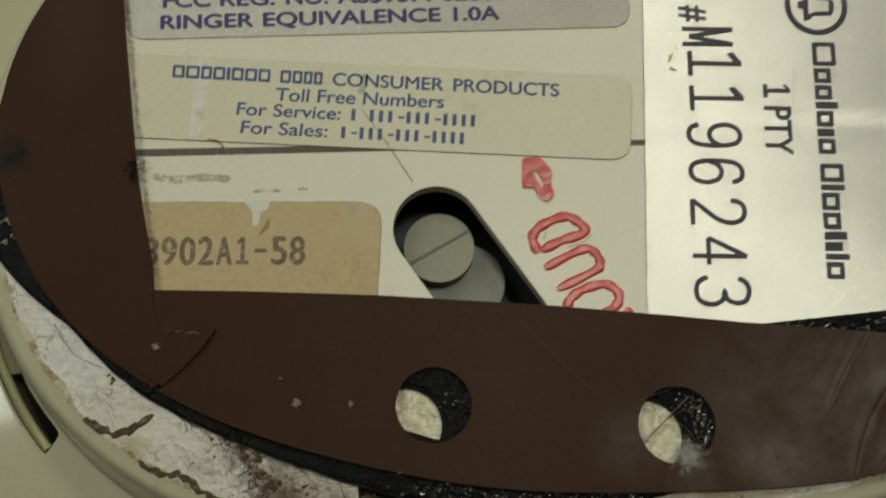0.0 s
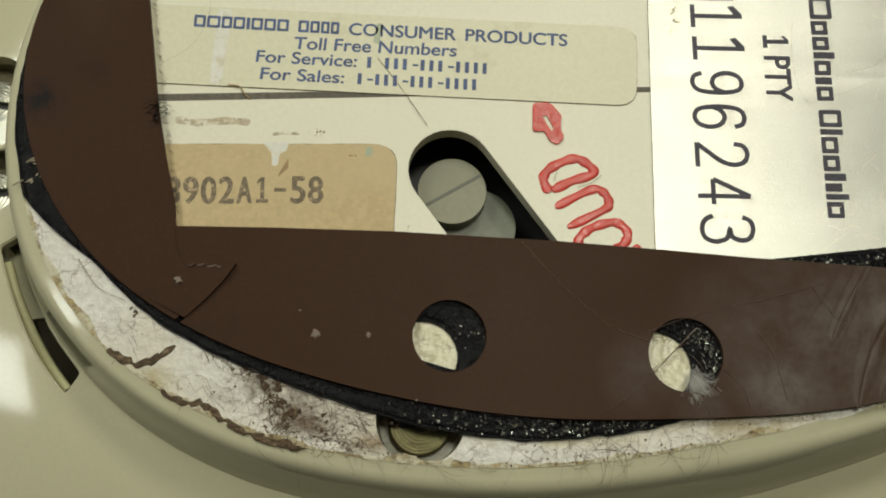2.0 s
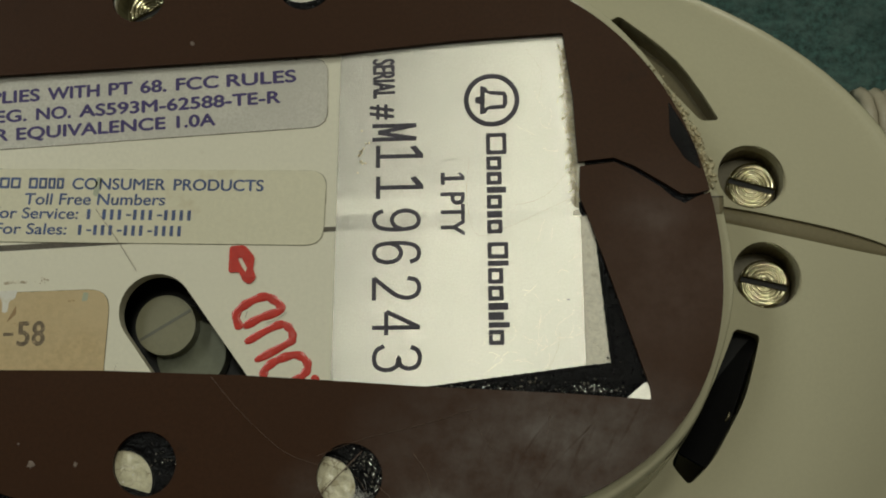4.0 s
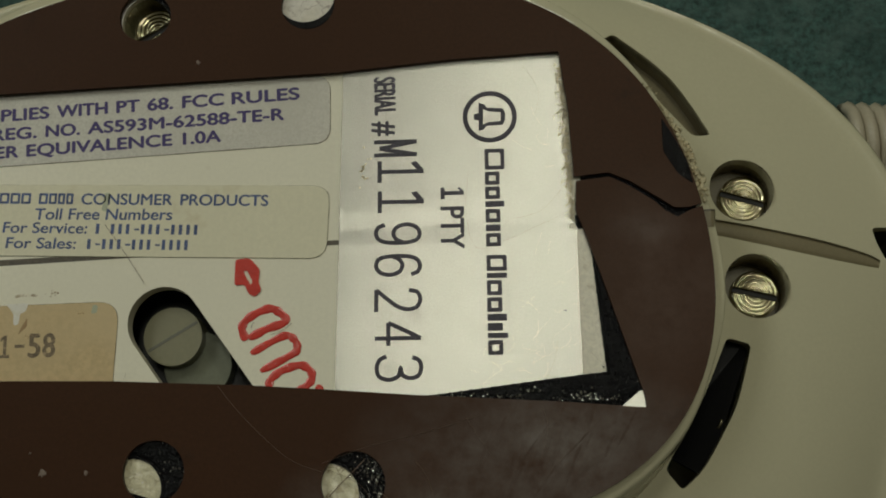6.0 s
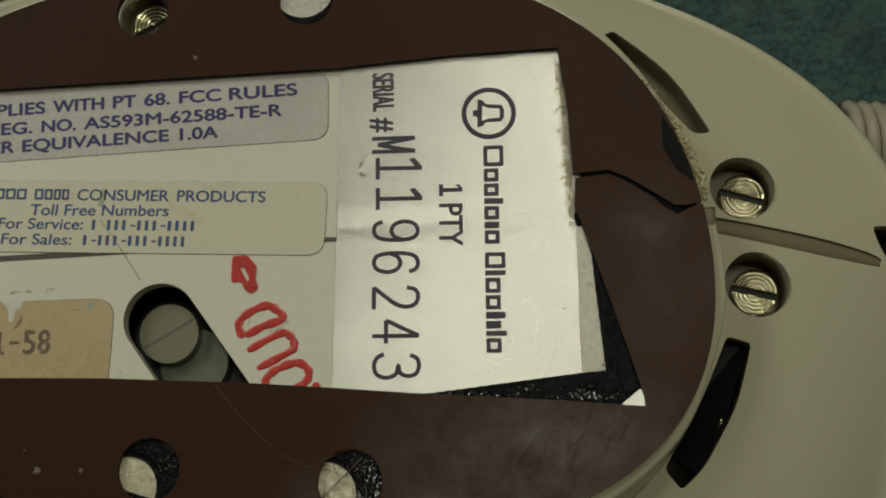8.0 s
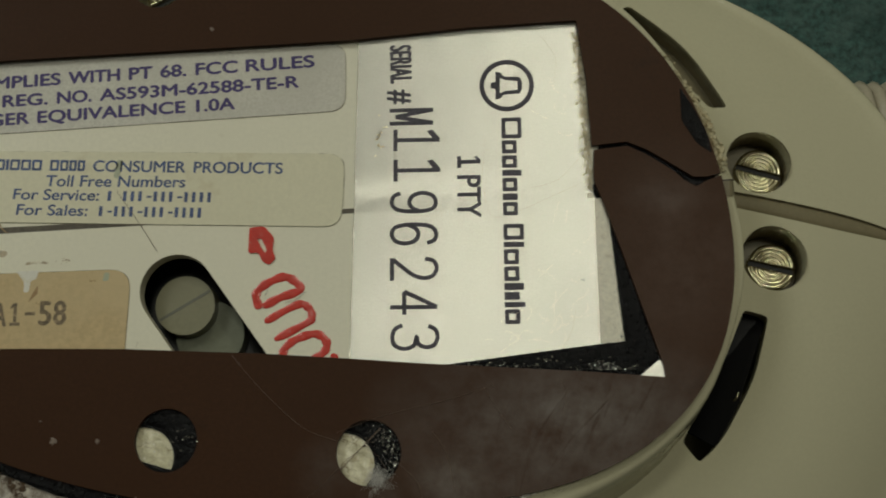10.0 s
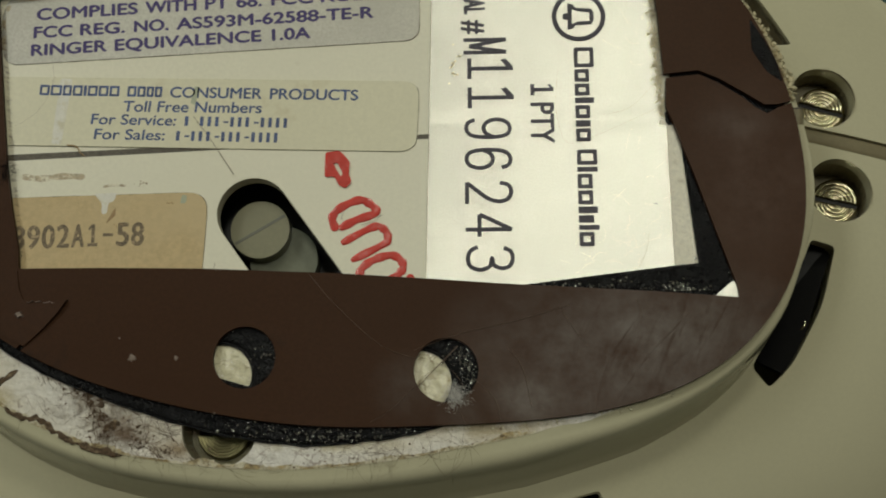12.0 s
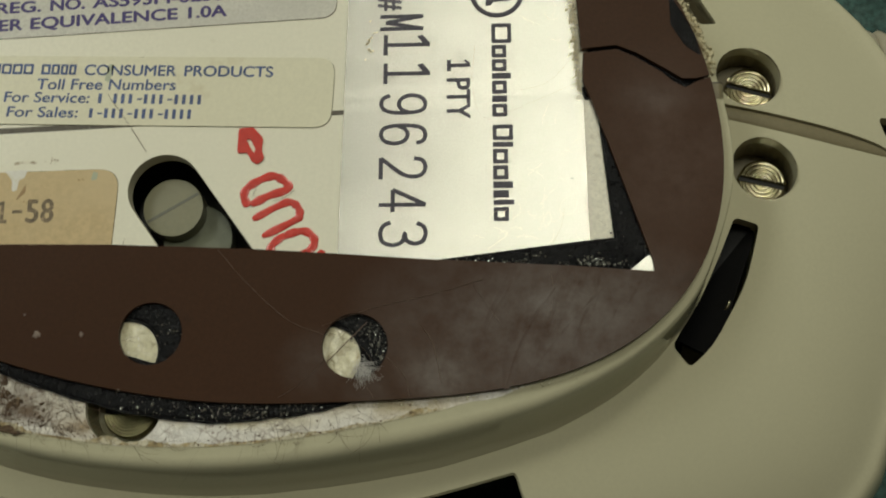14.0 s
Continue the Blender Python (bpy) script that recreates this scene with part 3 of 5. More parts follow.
def screw(x, y, z, turn, r=3.75, floor=2.2, mat=None):
    """A slotted brass screw: two half-moons of the head with the slot between them, on a round body."""
    half = 0.42
    edge = math.acos(half / r)
    moon = [(r * math.cos(math.pi / 2 - edge + 2 * edge * i / 28), r * math.sin(math.pi / 2 - edge + 2 * edge * i / 28)) for i in range(29)]
    moon = [(px, max(py, half)) for px, py in moon]
    bm = bmesh.new()
    for sign in (1, -1):
        vs = [bm.verts.new((px * sign * MM, py * sign * MM, 0.2 * MM)) for px, py in moon]
        top = bm.faces.new(vs)
        ret = bmesh.ops.extrude_face_region(bm, geom=[top])
        for v in ret["geom"]:
            if isinstance(v, bmesh.types.BMVert):
                v.co.z = -0.75 * MM
    ring = [[bm.verts.new((r * math.cos(a) * MM, r * math.sin(a) * MM, h * MM)) for a in (2 * math.pi * i / 40 for i in range(40))] for h in (-0.7, -floor)]
    for i in range(40):
        bm.faces.new((ring[0][i - 1], ring[0][i], ring[1][i], ring[1][i - 1]))
    bm.faces.new(ring[0])
    head = part("screw", bm, mat or M_SCREW, phone, "slotted brass screw")
    head.matrix_basis = pose(x * MM, y * MM, Z + z * MM, 0, 0, turn)
    bev = head.modifiers.new("bevel", "BEVEL")
    bev.width, bev.segments, bev.limit_method, bev.angle_limit = 0.00025, 2, "ANGLE", radians(50)
    slot = part("slot", slab_local([(-r * 0.95, -half), (r * 0.95, -half), (r * 0.95, half), (-r * 0.95, half)], -0.7, -0.5), M_DARK, None, "dark screw slot")
    slot.parent = head
    return head


def slab_local(loop, z0, z1):
    bm = bmesh.new()
    lo = [bm.verts.new((x * MM, y * MM, z0 * MM)) for x, y in loop]
    hi = [bm.verts.new((x * MM, y * MM, z1 * MM)) for x, y in loop]
    bm.faces.new(hi)
    for i in range(len(loop)):
        bm.faces.new((lo[i - 1], lo[i], hi[i], hi[i - 1]))
    return bm


def turned_brass(name, colour, rough, depth, rings):
    """Brass with the fine rings that a lathe leaves round the screw's own axis."""
    m = material(name, colour, rough, metal=1.0, vary=0.15, bump=0.2, bump_scale=1500)
    n, l = m.node_tree.nodes, m.node_tree.links
    tc = n.new("ShaderNodeTexCoord")
    w = n.new("ShaderNodeTexWave")
    w.wave_type, w.rings_direction = "RINGS", "Z"
    w.inputs["Scale"].default_value, w.inputs["Distortion"].default_value, w.inputs["Detail"].default_value = rings, 2.2, 2
    l.new(tc.outputs["Object"], w.inputs["Vector"])
    bp = n.new("ShaderNodeBump")
    bp.inputs["Strength"].default_value, bp.inputs["Distance"].default_value = depth, 0.0003
    l.new(w.outputs["Fac"], bp.inputs["Height"])
    l.new(bp.outputs["Normal"], n["Principled BSDF"].inputs["Normal"])
    return m


M_SCREW = turned_brass("turned_brass", (0.62, 0.57, 0.36), 0.17, 0.45, 500)
# Dimmer copy of the brass: dark surroundings are put into its colour.
M_GREYSCREW = turned_brass("dimmed_brass", (0.33, 0.32, 0.26), 0.28, 0.3, 620)
M_DULLSCREW = turned_brass("tarnished_brass", (0.17, 0.155, 0.08), 0.33, 0.22, 700)
for s in SCREWS:
    screw(*s, r=3.9 if s[0] > 0 else 3.75, mat=M_SCREW if s[0] > 0 else M_GREYSCREW)


def foot():
    """The raised oval foot: its rounded rim, side wall and flat base plate with the slot."""
    # each step: inset from the rim, share of the flare, height
    prof = [(-1.3, 0.0, 0.0), (-0.6, 0.0, -0.08), (-0.15, 0.02, -0.3)]
    prof += [(0.0, 0.12, -0.35), (0.05, 0.24, -0.55), (0.05, 0.35, -0.9), (0.05, 0.44, -1.4), (0.05, 0.50, -2.0), (0.05, 0.55, -2.9), (0.05, 0.67, -5.1), (0.05, 0.83, -7.8), (0.05, 0.97, -10.1), (0.1, 1.02, -10.4), (0.1, 1.05, -11.5)]
    n = 200
    verts, faces = [], []
    for off, share, z in prof:
        for i in range(n):
            a = 2 * math.pi * i / n
            x, y = wave(FOOT_C, FOOT, a)
            d = Vector((x - FOOT_C[0], y - FOOT_C[1])).normalized()
            k = off + share * flare(x, y)
            verts.append(w3(x + d.x * k, y + d.y * k, z))
    for j in range(len(prof) - 1):
        for i in range(n):
            faces.append((j * n + i, j * n + (i + 1) % n, (j + 1) * n + (i + 1) % n, (j + 1) * n + i))
    mesh_ob("foot", verts, faces, M_HOUSING, phone, "raised oval plastic foot with rounded rim", smooth=True)
    rim = []
    for i in range(n):
        a = 2 * math.pi * i / n
        x, y = wave(FOOT_C, FOOT, a)
        d = Vector((x - FOOT_C[0], y - FOOT_C[1])).normalized()
        rim.append((x - d.x * 1.3, y - d.y * 1.3))
    slot = []
    for i in range(17):
        b = radians(37.3 + 180 * i / 16)
        slot.append((-26.3 + 5.6 * math.cos(b), -13.0 + 5.6 * math.sin(b)))
    for i in range(17):
        b = radians(217.3 + 180 * i / 16)
        slot.append((-16.6 + 5.6 * math.cos(b), -25.9 + 5.6 * math.sin(b)))
    # the parting line runs lengthwise between the two halves of the plate
    part("base_plate", slab([rim, slot, circle(*LOWER_SCREW[:2], 5.6), circle(*UPPER_SCREW[:2], 5.0)], -2.6, 0.0), M_PLATE, phone, "flat cream plastic base plate")
    bev = bpy.data.objects["base_plate"].modifiers.new("bevel", "BEVEL")
    bev.width, bev.segments, bev.limit_method, bev.angle_limit = 0.0006, 3, "ANGLE", radians(60)
    groove = [(-66, -4.75), (-1.0, -0.95), (36, 0.9), (36, 1.6), (-1.0, -0.2), (-66, -3.75)]
    part("parting_line", slab([groove], -0.02, 0.05), M_SEAM, phone, "narrow dark seam along the base plate")
    line = smooth_line([(-66, -4.3, -0.34), (-30, -2.2, -0.34), (-1, -0.45, -0.34)], 8)
    mesh_ob("parting_bead", *tube([w3(*p) for p in line], 0.00042), M_BEAD, phone, "raised bead beside the seam", smooth=True)


M_MURK = material("murky_plastic", (0.22, 0.205, 0.115), 0.3, vary=0.15, spots=(0.20, 0.16, 0.08), spot_scale=300)
M_BEAD = material("seam_bead", (0.40, 0.36, 0.27), 0.35, vary=0.1)
M_SEAM = material("seam", (0.09, 0.075, 0.05), 0.5, vary=0.3)
LOWER_SCREW = (-29.4, -46.2, -3.2, 0)
UPPER_SCREW = (-31.0, 36.4, -3.4, 30)
foot()
for (x, y, z, turn), r in ((LOWER_SCREW, 5.65), (UPPER_SCREW, 5.05)):
    bm = bmesh.new()
    up = [bm.verts.new(w3(*p, -0.6)) for p in circle(x, y, r, 32)]
    dn = [bm.verts.new(w3(*p, z - 1.6)) for p in circle(x, y, r - 0.5, 32)]
    for i in range(32):
        bm.faces.new((up[i - 1], up[i], dn[i], dn[i - 1]))
    bm.faces.new(dn)
    part("screw_well", bm, M_MURK, phone, "round recess holding a tarnished screw")
    screw(x, y, z, turn, r=4.0, floor=1.5, mat=M_DULLSCREW if y < 0 else M_SCREW)


def volume_control():
    """The grey loudness dial seen through the slot."""
    bm = slab([circle(-25.9, -14.5, 4.65)], -9, -4.2)
    dial = part("volume_dial", bm, M_GREYPLASTIC, phone, "grey nylon loudness dial with a slot")
    bev = dial.modifiers.new("bevel", "BEVEL")
    bev.width, bev.segments, bev.limit_method = 0.0006, 4, "ANGLE"
    a = radians(33)
    s = [(-25.9 + 4.5 * u * math.cos(a) - v * math.sin(a), -14.5 + 4.3 * u * math.sin(a) + v * math.cos(a)) for u, v in ((-1, -0.22), (1, -0.22), (1, 0.22), (-1, 0.22))]
    part("slot", slab([s], -4.3, -4.15), M_GROOVE, dial, "shallow screwdriver slot")
    arm = part("dial_arm", slab([circle(-22.4, -18.6, 5.4)], -10, -7.0), M_ARM, phone, "greenish grey nylon disc under the loudness dial")
    bev = arm.modifiers.new("bevel", "BEVEL")
    bev.width, bev.segments, bev.limit_method = 0.0003, 2, "ANGLE"
    # the open cavity's darkness is put into one black sheet
    part("cavity_sheet", slab([[(-60, -38), (30, -38), (30, 30), (-60, 30)]], -16, -11), M_BLACK, phone, "black sheet standing for the dark cavity below the base plate")


M_ARM = material("green_grey_nylon", (0.15, 0.16, 0.105), 0.35, vary=0.10, bump=0.05, bump_scale=900)
M_GROOVE = material("dial_groove", (0.13, 0.13, 0.10), 0.5)
volume_control()

# ---- labels and paint on the base plate ----


LABEL_EDGES = []


def registration_label():
    out = rounded([(-68.0, 11.35, 2.8), (-1.3, 15.7, 2.6), (-1.6, 26.9, 2.6), (-68.9, 23.3, 3.0)], 2.2)
    LABEL_EDGES.append(out)
    lab = part("registration_label", slab([out], 0.02, 0.14), M_SILVER, phone, "silver label with violet printing")
    for pts, wide in (([(-68.1, 14.0), (-68.4, 17.0), (-68.6, 20.0), (-67.9, 21.8)], 0.7), ([(-67.0, 22.6), (-64.0, 22.9), (-60.5, 23.2)], 0.45)):
        mesh_ob("edge_stain", *stroke(pts, wide, 0.1, 0.17), M_FILMSTAIN, lab, "brown stain along the label edge")
    lines = (((-63.2, 19.25), (-6.5, 23.0), 1.95, (("COMPLIES", 0, 0.286), ("WITH", 0.311, 0.454), ("PT", 0.482, 0.546), ("68.", 0.571, 0.641), ("FCC", 0.67, 0.786), ("RULES", 0.811, 1.0))),
             ((-63.4, 16.1), (-8.8, 19.6), 1.9, (("FCC", 0, 0.112), ("REG.", 0.138, 0.268), ("NO.", 0.298, 0.397), ("AS593M-62588-TE-R", 0.423, 1.0))),
             ((-63.5, 13.0), (-18.8, 16.05), 1.9, (("RINGER", 0, 0.27), ("EQUIVALENCE", 0.302, 0.825), ("1.0A", 0.867, 1.0))))
    for a, b, tall, words in lines:
        a, b = Vector(a), Vector(b)
        for word, u, v in words:
            letters(word, a + (b - a) * u, a + (b - a) * v, tall, 0.17, M_VIOLET, lab, bold=0.12)


M_FILMSTAIN = material("label_stain", (0.36, 0.30, 0.19), 0.4, vary=0.25, grain=900, spots=(0.42, 0.405, 0.355), spot_scale=500, spot_range=(0.5, 0.6))


def service_label():
    out = rounded([(-68.5, -2.1), (-1.4, -3.05, 2.8), (-1.1, 8.6, 2.8), (-68.5, 9.4)], 1.5)
    LABEL_EDGES.append(out)
    lab = part("service_label", slab([out], 0.1, 0.22), M_PAPER, phone, "yellowed cream label with blue printing")
    a, b = Vector((-61.5, 6.25)), Vector((-10.8, 5.4))
    at = lambda u: tuple(a + (b - a) * u)
    plain_shapes([(1.0, 1), (1.15, 1), (0.9, 1), (1.0, 1), (0.3, 1), (1.0, 1), (1.0, 1), (1.0, 1)], a, at(0.252), 1.75, 0.36, 0.25, M_BLUE, lab)
    plain_shapes([(1.0, 1), (0.9, 1), (0.8, 1), (0.8, 1)], at(0.278), at(0.387), 1.75, 0.36, 0.25, M_BLUE, lab)
    letters("CONSUMER", at(0.414), at(0.70), 1.75, 0.25, M_BLUE, lab, bold=0.06)
    letters("PRODUCTS", at(0.727), at(1.0), 1.75, 0.25, M_BLUE, lab, bold=0.06)
    letters("Toll Free Numbers", (-47.8, 3.5), (-25.9, 3.25), 1.75, 0.25, M_BLUE, lab, slant=0.05, bold=0.05)
    letters("For Service:", (-52.8, 1.4), (-39.3, 1.15), 1.7, 0.25, M_BLUE, lab, slant=0.05, bold=0.05)
    letters("For Sales:", (-52.1, -1.1), (-40.9, -1.3), 1.7, 0.25, M_BLUE, lab, slant=0.05, bold=0.05)
    bars(word_bars("A AAA-AAA-AAAA", 0, 1), (-37.9, 1.1), (-21.1, 0.8), 1.6, 0.25, M_BLUE, lab)
    bars(word_bars("A-AAA-AAA-AAAA", 0, 1), (-39.1, -1.35), (-22.5, -1.65), 1.6, 0.25, M_BLUE, lab)
    # rubbed white streak and torn nicks
    part("worn_streak", slab([rounded([(-58.8, -2.0), (-57.2, -2.0), (-56.4, 9.0), (-58.4, 9.1)], 0.5)], 0.2, 0.235), M_STREAK, lab, "rubbed white streak")
    part("stain", slab([rounded([(-37.2, 4.9), (-36.4, 4.6), (-35.9, 7.6), (-36.7, 7.8)], 0.3)], 0.2, 0.262), M_STAIN, lab, "faint green stain")


M_STREAK = material("rubbed_paper", (0.78, 0.76, 0.68), 0.6, vary=0.06, grain=900, spots=(0.66, 0.62, 0.47), spot_scale=500)
M_STAIN = material("green_stain", (0.44, 0.47, 0.34), 0.5)


def part_label():
    out = rounded([(-66, -25), (-33.6, -25), (-33.4, -9.7, 3.4), (-66, -10.9)], 0.3)
    LABEL_EDGES.append(out)
    lab = part("part_number_label", slab([out], 0.02, 0.14), M_TAN, phone, "tan paper label with grey dot printing")
    a, step = Vector((-63.2, -19.0)), Vector((2.31, 0.09))
    for k, ch in enumerate("8902A1-58"):
        p = a + step * k
        if ch == "-":
            bars([(0, 1, 0.42, 0.56)], p + step * 0.05, p + step * 0.72, 3.6, 0.17, M_GREYINK, lab)
        elif ch == "1":
            figure_one(p + step * 0.05, p + step * 0.72, 3.5, 0.5, lab, 0.17, M_GREYINK)
        else:
            letters(ch, p, p + step * 0.76, 3.55, 0.17, M_GREYINK, lab, bold=0.13)
    tear = rounded([(-51.2, -10.1), (-47.7, -9.9), (-48.0, -11.2), (-48.9, -11.6), (-49.0, -13.3), (-49.8, -13.4), (-49.9, -11.7)], 0.35)
    part("torn_patch", slab([tear], 0.1, 0.165), M_STREAK, lab, "white torn patch")
    scuff = rounded([(-49.0, -14.9), (-47.6, -13.6), (-47.7, -12.2), (-48.5, -13.7)], 0.3)
    part("scuff", slab([scuff], 0.1, 0.16), M_SCUFF, lab, "brown scuff")
    part("green_mark", slab([rounded([(-37.7, -11.6), (-36.8, -11.5), (-36.7, -10.3), (-37.5, -10.2)], 0.3)], 0.1, 0.16), M_STAIN, lab, "faint green mark")


M_SCUFF = material("scuff", (0.38, 0.25, 0.12), 0.6, vary=0.2)


def serial_label():
    random.seed(5)
    right = []
    y = 29.6
    while y > 2.5:
        right.append((36.9 - (y + 0) * 0.075 + random.uniform(-0.35, 0.3), y))
        y -= random.uniform(0.5, 1.1)
    out = [(0.5, 30.0), *rounded([(0.5, 30), (0.55, -23.4, 0.6), (12.2, -24.5, 2.0), (37.7, -21.2), (37.1, 2.2)], 0.2)[7:], *reversed(right)]
    LABEL_EDGES.append(out)
    bm = slab([out], 0.16, 0.26)
    slices(bm)
    lab = part("serial_label", bm, M_FOIL, phone, "white foil label with black printing and a frayed edge")
    for v in lab.data.vertices:
        v.co.z += dip(v.co.x / MM, v.co.y / MM, lab) * MM
    lab.data.shade_smooth()
    edge = lab.modifiers.new("edge", "EDGE_SPLIT")
    edge.split_angle = radians(30)
    letters("SERIAL", (5.5, 26.3), (5.75, 20.1), 3.3, 0.29, M_INK, lab, bold=0.12)
    letters("#", (5.65, 18.9), (5.7, 16.7), 3.2, 0.29, M_INK, lab, bold=0.13)
    for ch, cy, w in zip("M1196243", (14.5, 10.7, 5.8, 0.75, -4.3, -9.7, -14.8, -20.1), (2.75, 3.5, 3.5, 3.7, 3.7, 3.9, 3.9, 4.3)):
        x = 5.8 + (14.5 - cy) * 0.025
        if ch == "1":
            figure_one((x + 0.4, cy + w / 2), (x + 0.45, cy - w / 2), 7.2, 0.66, lab)
        else:
            figure(ch, (x + 0.1, cy + w / 2 - 0.3), (x + 0.15, cy - w / 2 + 0.3), 6.5 if ch == "M" else 6.75, 0.64, lab)
    figure_one((16.2, 8.1), (16.25, 6.2), 3.6, 0.62, lab)
    letters("PTY", (16.3, 4.9), (16.4, -1.6), 3.5, 0.29, M_INK, lab, bold=0.11)
    low = 0.74
    plain_shapes([(1.45, 1), (0.9, low), (0.85, low), (0.4, 0.95), (0.9, low), (0.45, low), (0.9, low)], (23.0, 14.3), (23.29, -1.35), 3.1, 0.62, 0.30, M_INK, lab)
    plain_shapes([(0.95, 1), (0.3, 1), (0.9, low), (0.85, low), (0.4, 0.95), (0.45, low), (0.3, 1), (0.85, low)], (23.32, -2.7), (23.6, -18.1), 3.1, 0.62, 0.30, M_INK, lab)
    # emblem: a ring round a plain outlined wedge
    cx, cy = 23.85, 19.6
    part("emblem_ring", slab([circle(cx, cy, 4.25, 64), circle(cx, cy, 3.5, 64)], 0.27, 0.33), M_INK, lab)
    wedge = [(cx - 1.75, cy + 2.3), (cx - 0.9, cy + 2.1), (cx - 0.5, cy + 1.5), (cx + 2.0, cy + 1.35), (cx + 2.4, cy + 0.6), (cx + 2.4, cy - 0.6), (cx + 2.0, cy - 1.35), (cx - 0.5, cy - 1.5), (cx - 0.9, cy - 2.1), (cx - 1.75, cy - 2.3)]
    hole = [(cx - 1.05, cy + 1.3), (cx - 0.2, cy + 0.9), (cx + 1.7, cy + 0.75), (cx + 1.7, cy - 0.75), (cx - 0.2, cy - 0.9), (cx - 1.05, cy - 1.3)]
    part("emblem_wedge", slab([wedge, hole], 0.27, 0.33), M_INK, lab)
    part("emblem_nub", slab([rounded([(cx - 2.5, cy + 0.45), (cx - 1.7, cy + 0.6), (cx - 1.7, cy - 0.6), (cx - 2.5, cy - 0.45)], 0.2)], 0.27, 0.33), M_INK, lab)
    old = rounded([(36.0, 2.4), (36.0, -21.0), (41.2, -20.9), (38.5, 2.0)], 0.8)
    part("label_backing", slab([old], 0.04, 0.2), M_OLDLABEL, phone, "cream worn strip of an older label")
    part("speck", slab([rounded([(34.8, -11.3), (35.5, -11.5), (35.4, -11.2)], 0.05, 2)], 0.26, 0.29), M_INK, lab)


NINE = ((0.04, 0.20), (0.18, 0.05), (0.5, 0.0), (0.82, 0.08), (0.96, 0.30), (0.97, 0.68), (0.83, 0.93), (0.5, 1.0), (0.17, 0.92), (0.03, 0.70), (0.17, 0.48), (0.5, 0.40), (0.80, 0.47), (0.95, 0.62))
FIGURES = {
    "9": (True, NINE),
    "6": (True, tuple((1 - u, 1 - v) for u, v in NINE)),
    "2": (True, ((0.04, 0.74), (0.14, 0.93), (0.48, 1.0), (0.82, 0.92), (0.94, 0.72), (0.80, 0.48), (0.40, 0.22), (0.03, 0.0))),
    "3": (True, ((0.06, 0.80), (0.2, 0.95), (0.5, 1.0), (0.82, 0.93), (0.92, 0.75), (0.78, 0.58), (0.52, 0.54), (0.84, 0.48), (0.98, 0.27), (0.84, 0.06), (0.5, 0.0), (0.18, 0.06), (0.02, 0.22))),
    "4": (False, ((0.74, -0.04), (0.74, 1.0), (0.02, 0.27), (1.08, 0.27))),
    "M": (False, ((0.0, -0.04), (0.0, 1.0), (0.5, 0.10), (1.0, 1.0), (1.0, -0.04))),
}


def figure(ch, p0, p1, height, pen, lab):
    """A figure of even line width, printed along the baseline from p0 to p1."""
    a, b = Vector(p0), Vector(p1)
    d = b - a
    up = Vector((-d.y, d.x)).normalized() * height
    curved, pts = FIGURES[ch]
    line = [a + d * u + up * v for u, v in pts]
    if curved:
        line = [Vector((q.x, q.y)) for q in smooth_line([(*p, 0) for p in line], 6)]
    lines = [line] if curved else [list(ab) for ab in zip(line, line[1:])]
    if ch == "2":
        lines.append([a, a + d * 1.05])
    verts, faces = [], []
    for k, line in enumerate(lines):
        n, o = len(line), len(verts)
        for i, p in enumerate(line):
            e = (p - line[i - 1]).normalized() if i else (line[1] - p).normalized()
            f = (line[i + 1] - p).normalized() if i < n - 1 else e
            m = (Vector((-e.y, e.x)) + Vector((-f.y, f.x))).normalized()
            m *= min(1.9, 1 / max(0.3, m.dot(Vector((-e.y, e.x))))) * pen / 2
            verts += [w3(p.x + m.x, p.y + m.y, 0.29 + 0.005 * k), w3(p.x - m.x, p.y - m.y, 0.29 + 0.005 * k)]
        faces += [(o + 2 * i, o + 2 * i + 1, o + 2 * i + 3, o + 2 * i + 2) for i in range(n - 1)]
    drape(mesh_ob("figure", verts, faces, M_INK, lab).data, lab)


def figure_one(p0, p1, height, pen, lab, z=0.29, mat=None):
    """The figure 1 with a foot and a flag."""
    a, b = Vector(p0), Vector(p1)
    d = b - a
    up = Vector((-d.y, d.x)).normalized() * height
    k, h = pen / d.length, pen / height
    shape = [(0, 0), (1, 0), (1, h), (0.5 + k / 2, h), (0.5 + k / 2, 1), (0.5 - k / 2, 1), (0.02, 0.84), (0.08, 0.72), (0.5 - k / 2, 0.84), (0.5 - k / 2, h), (0, h)]
    verts = []
    for u, v in shape:
        q = a + d * u + up * v
        verts.append(w3(q.x, q.y, z))
    drape(mesh_ob("figure", verts, [(0, 1, 2, 3, 9, 10), (3, 4, 5, 8, 9), (5, 6, 7, 8)], mat or M_INK, lab).data, lab)


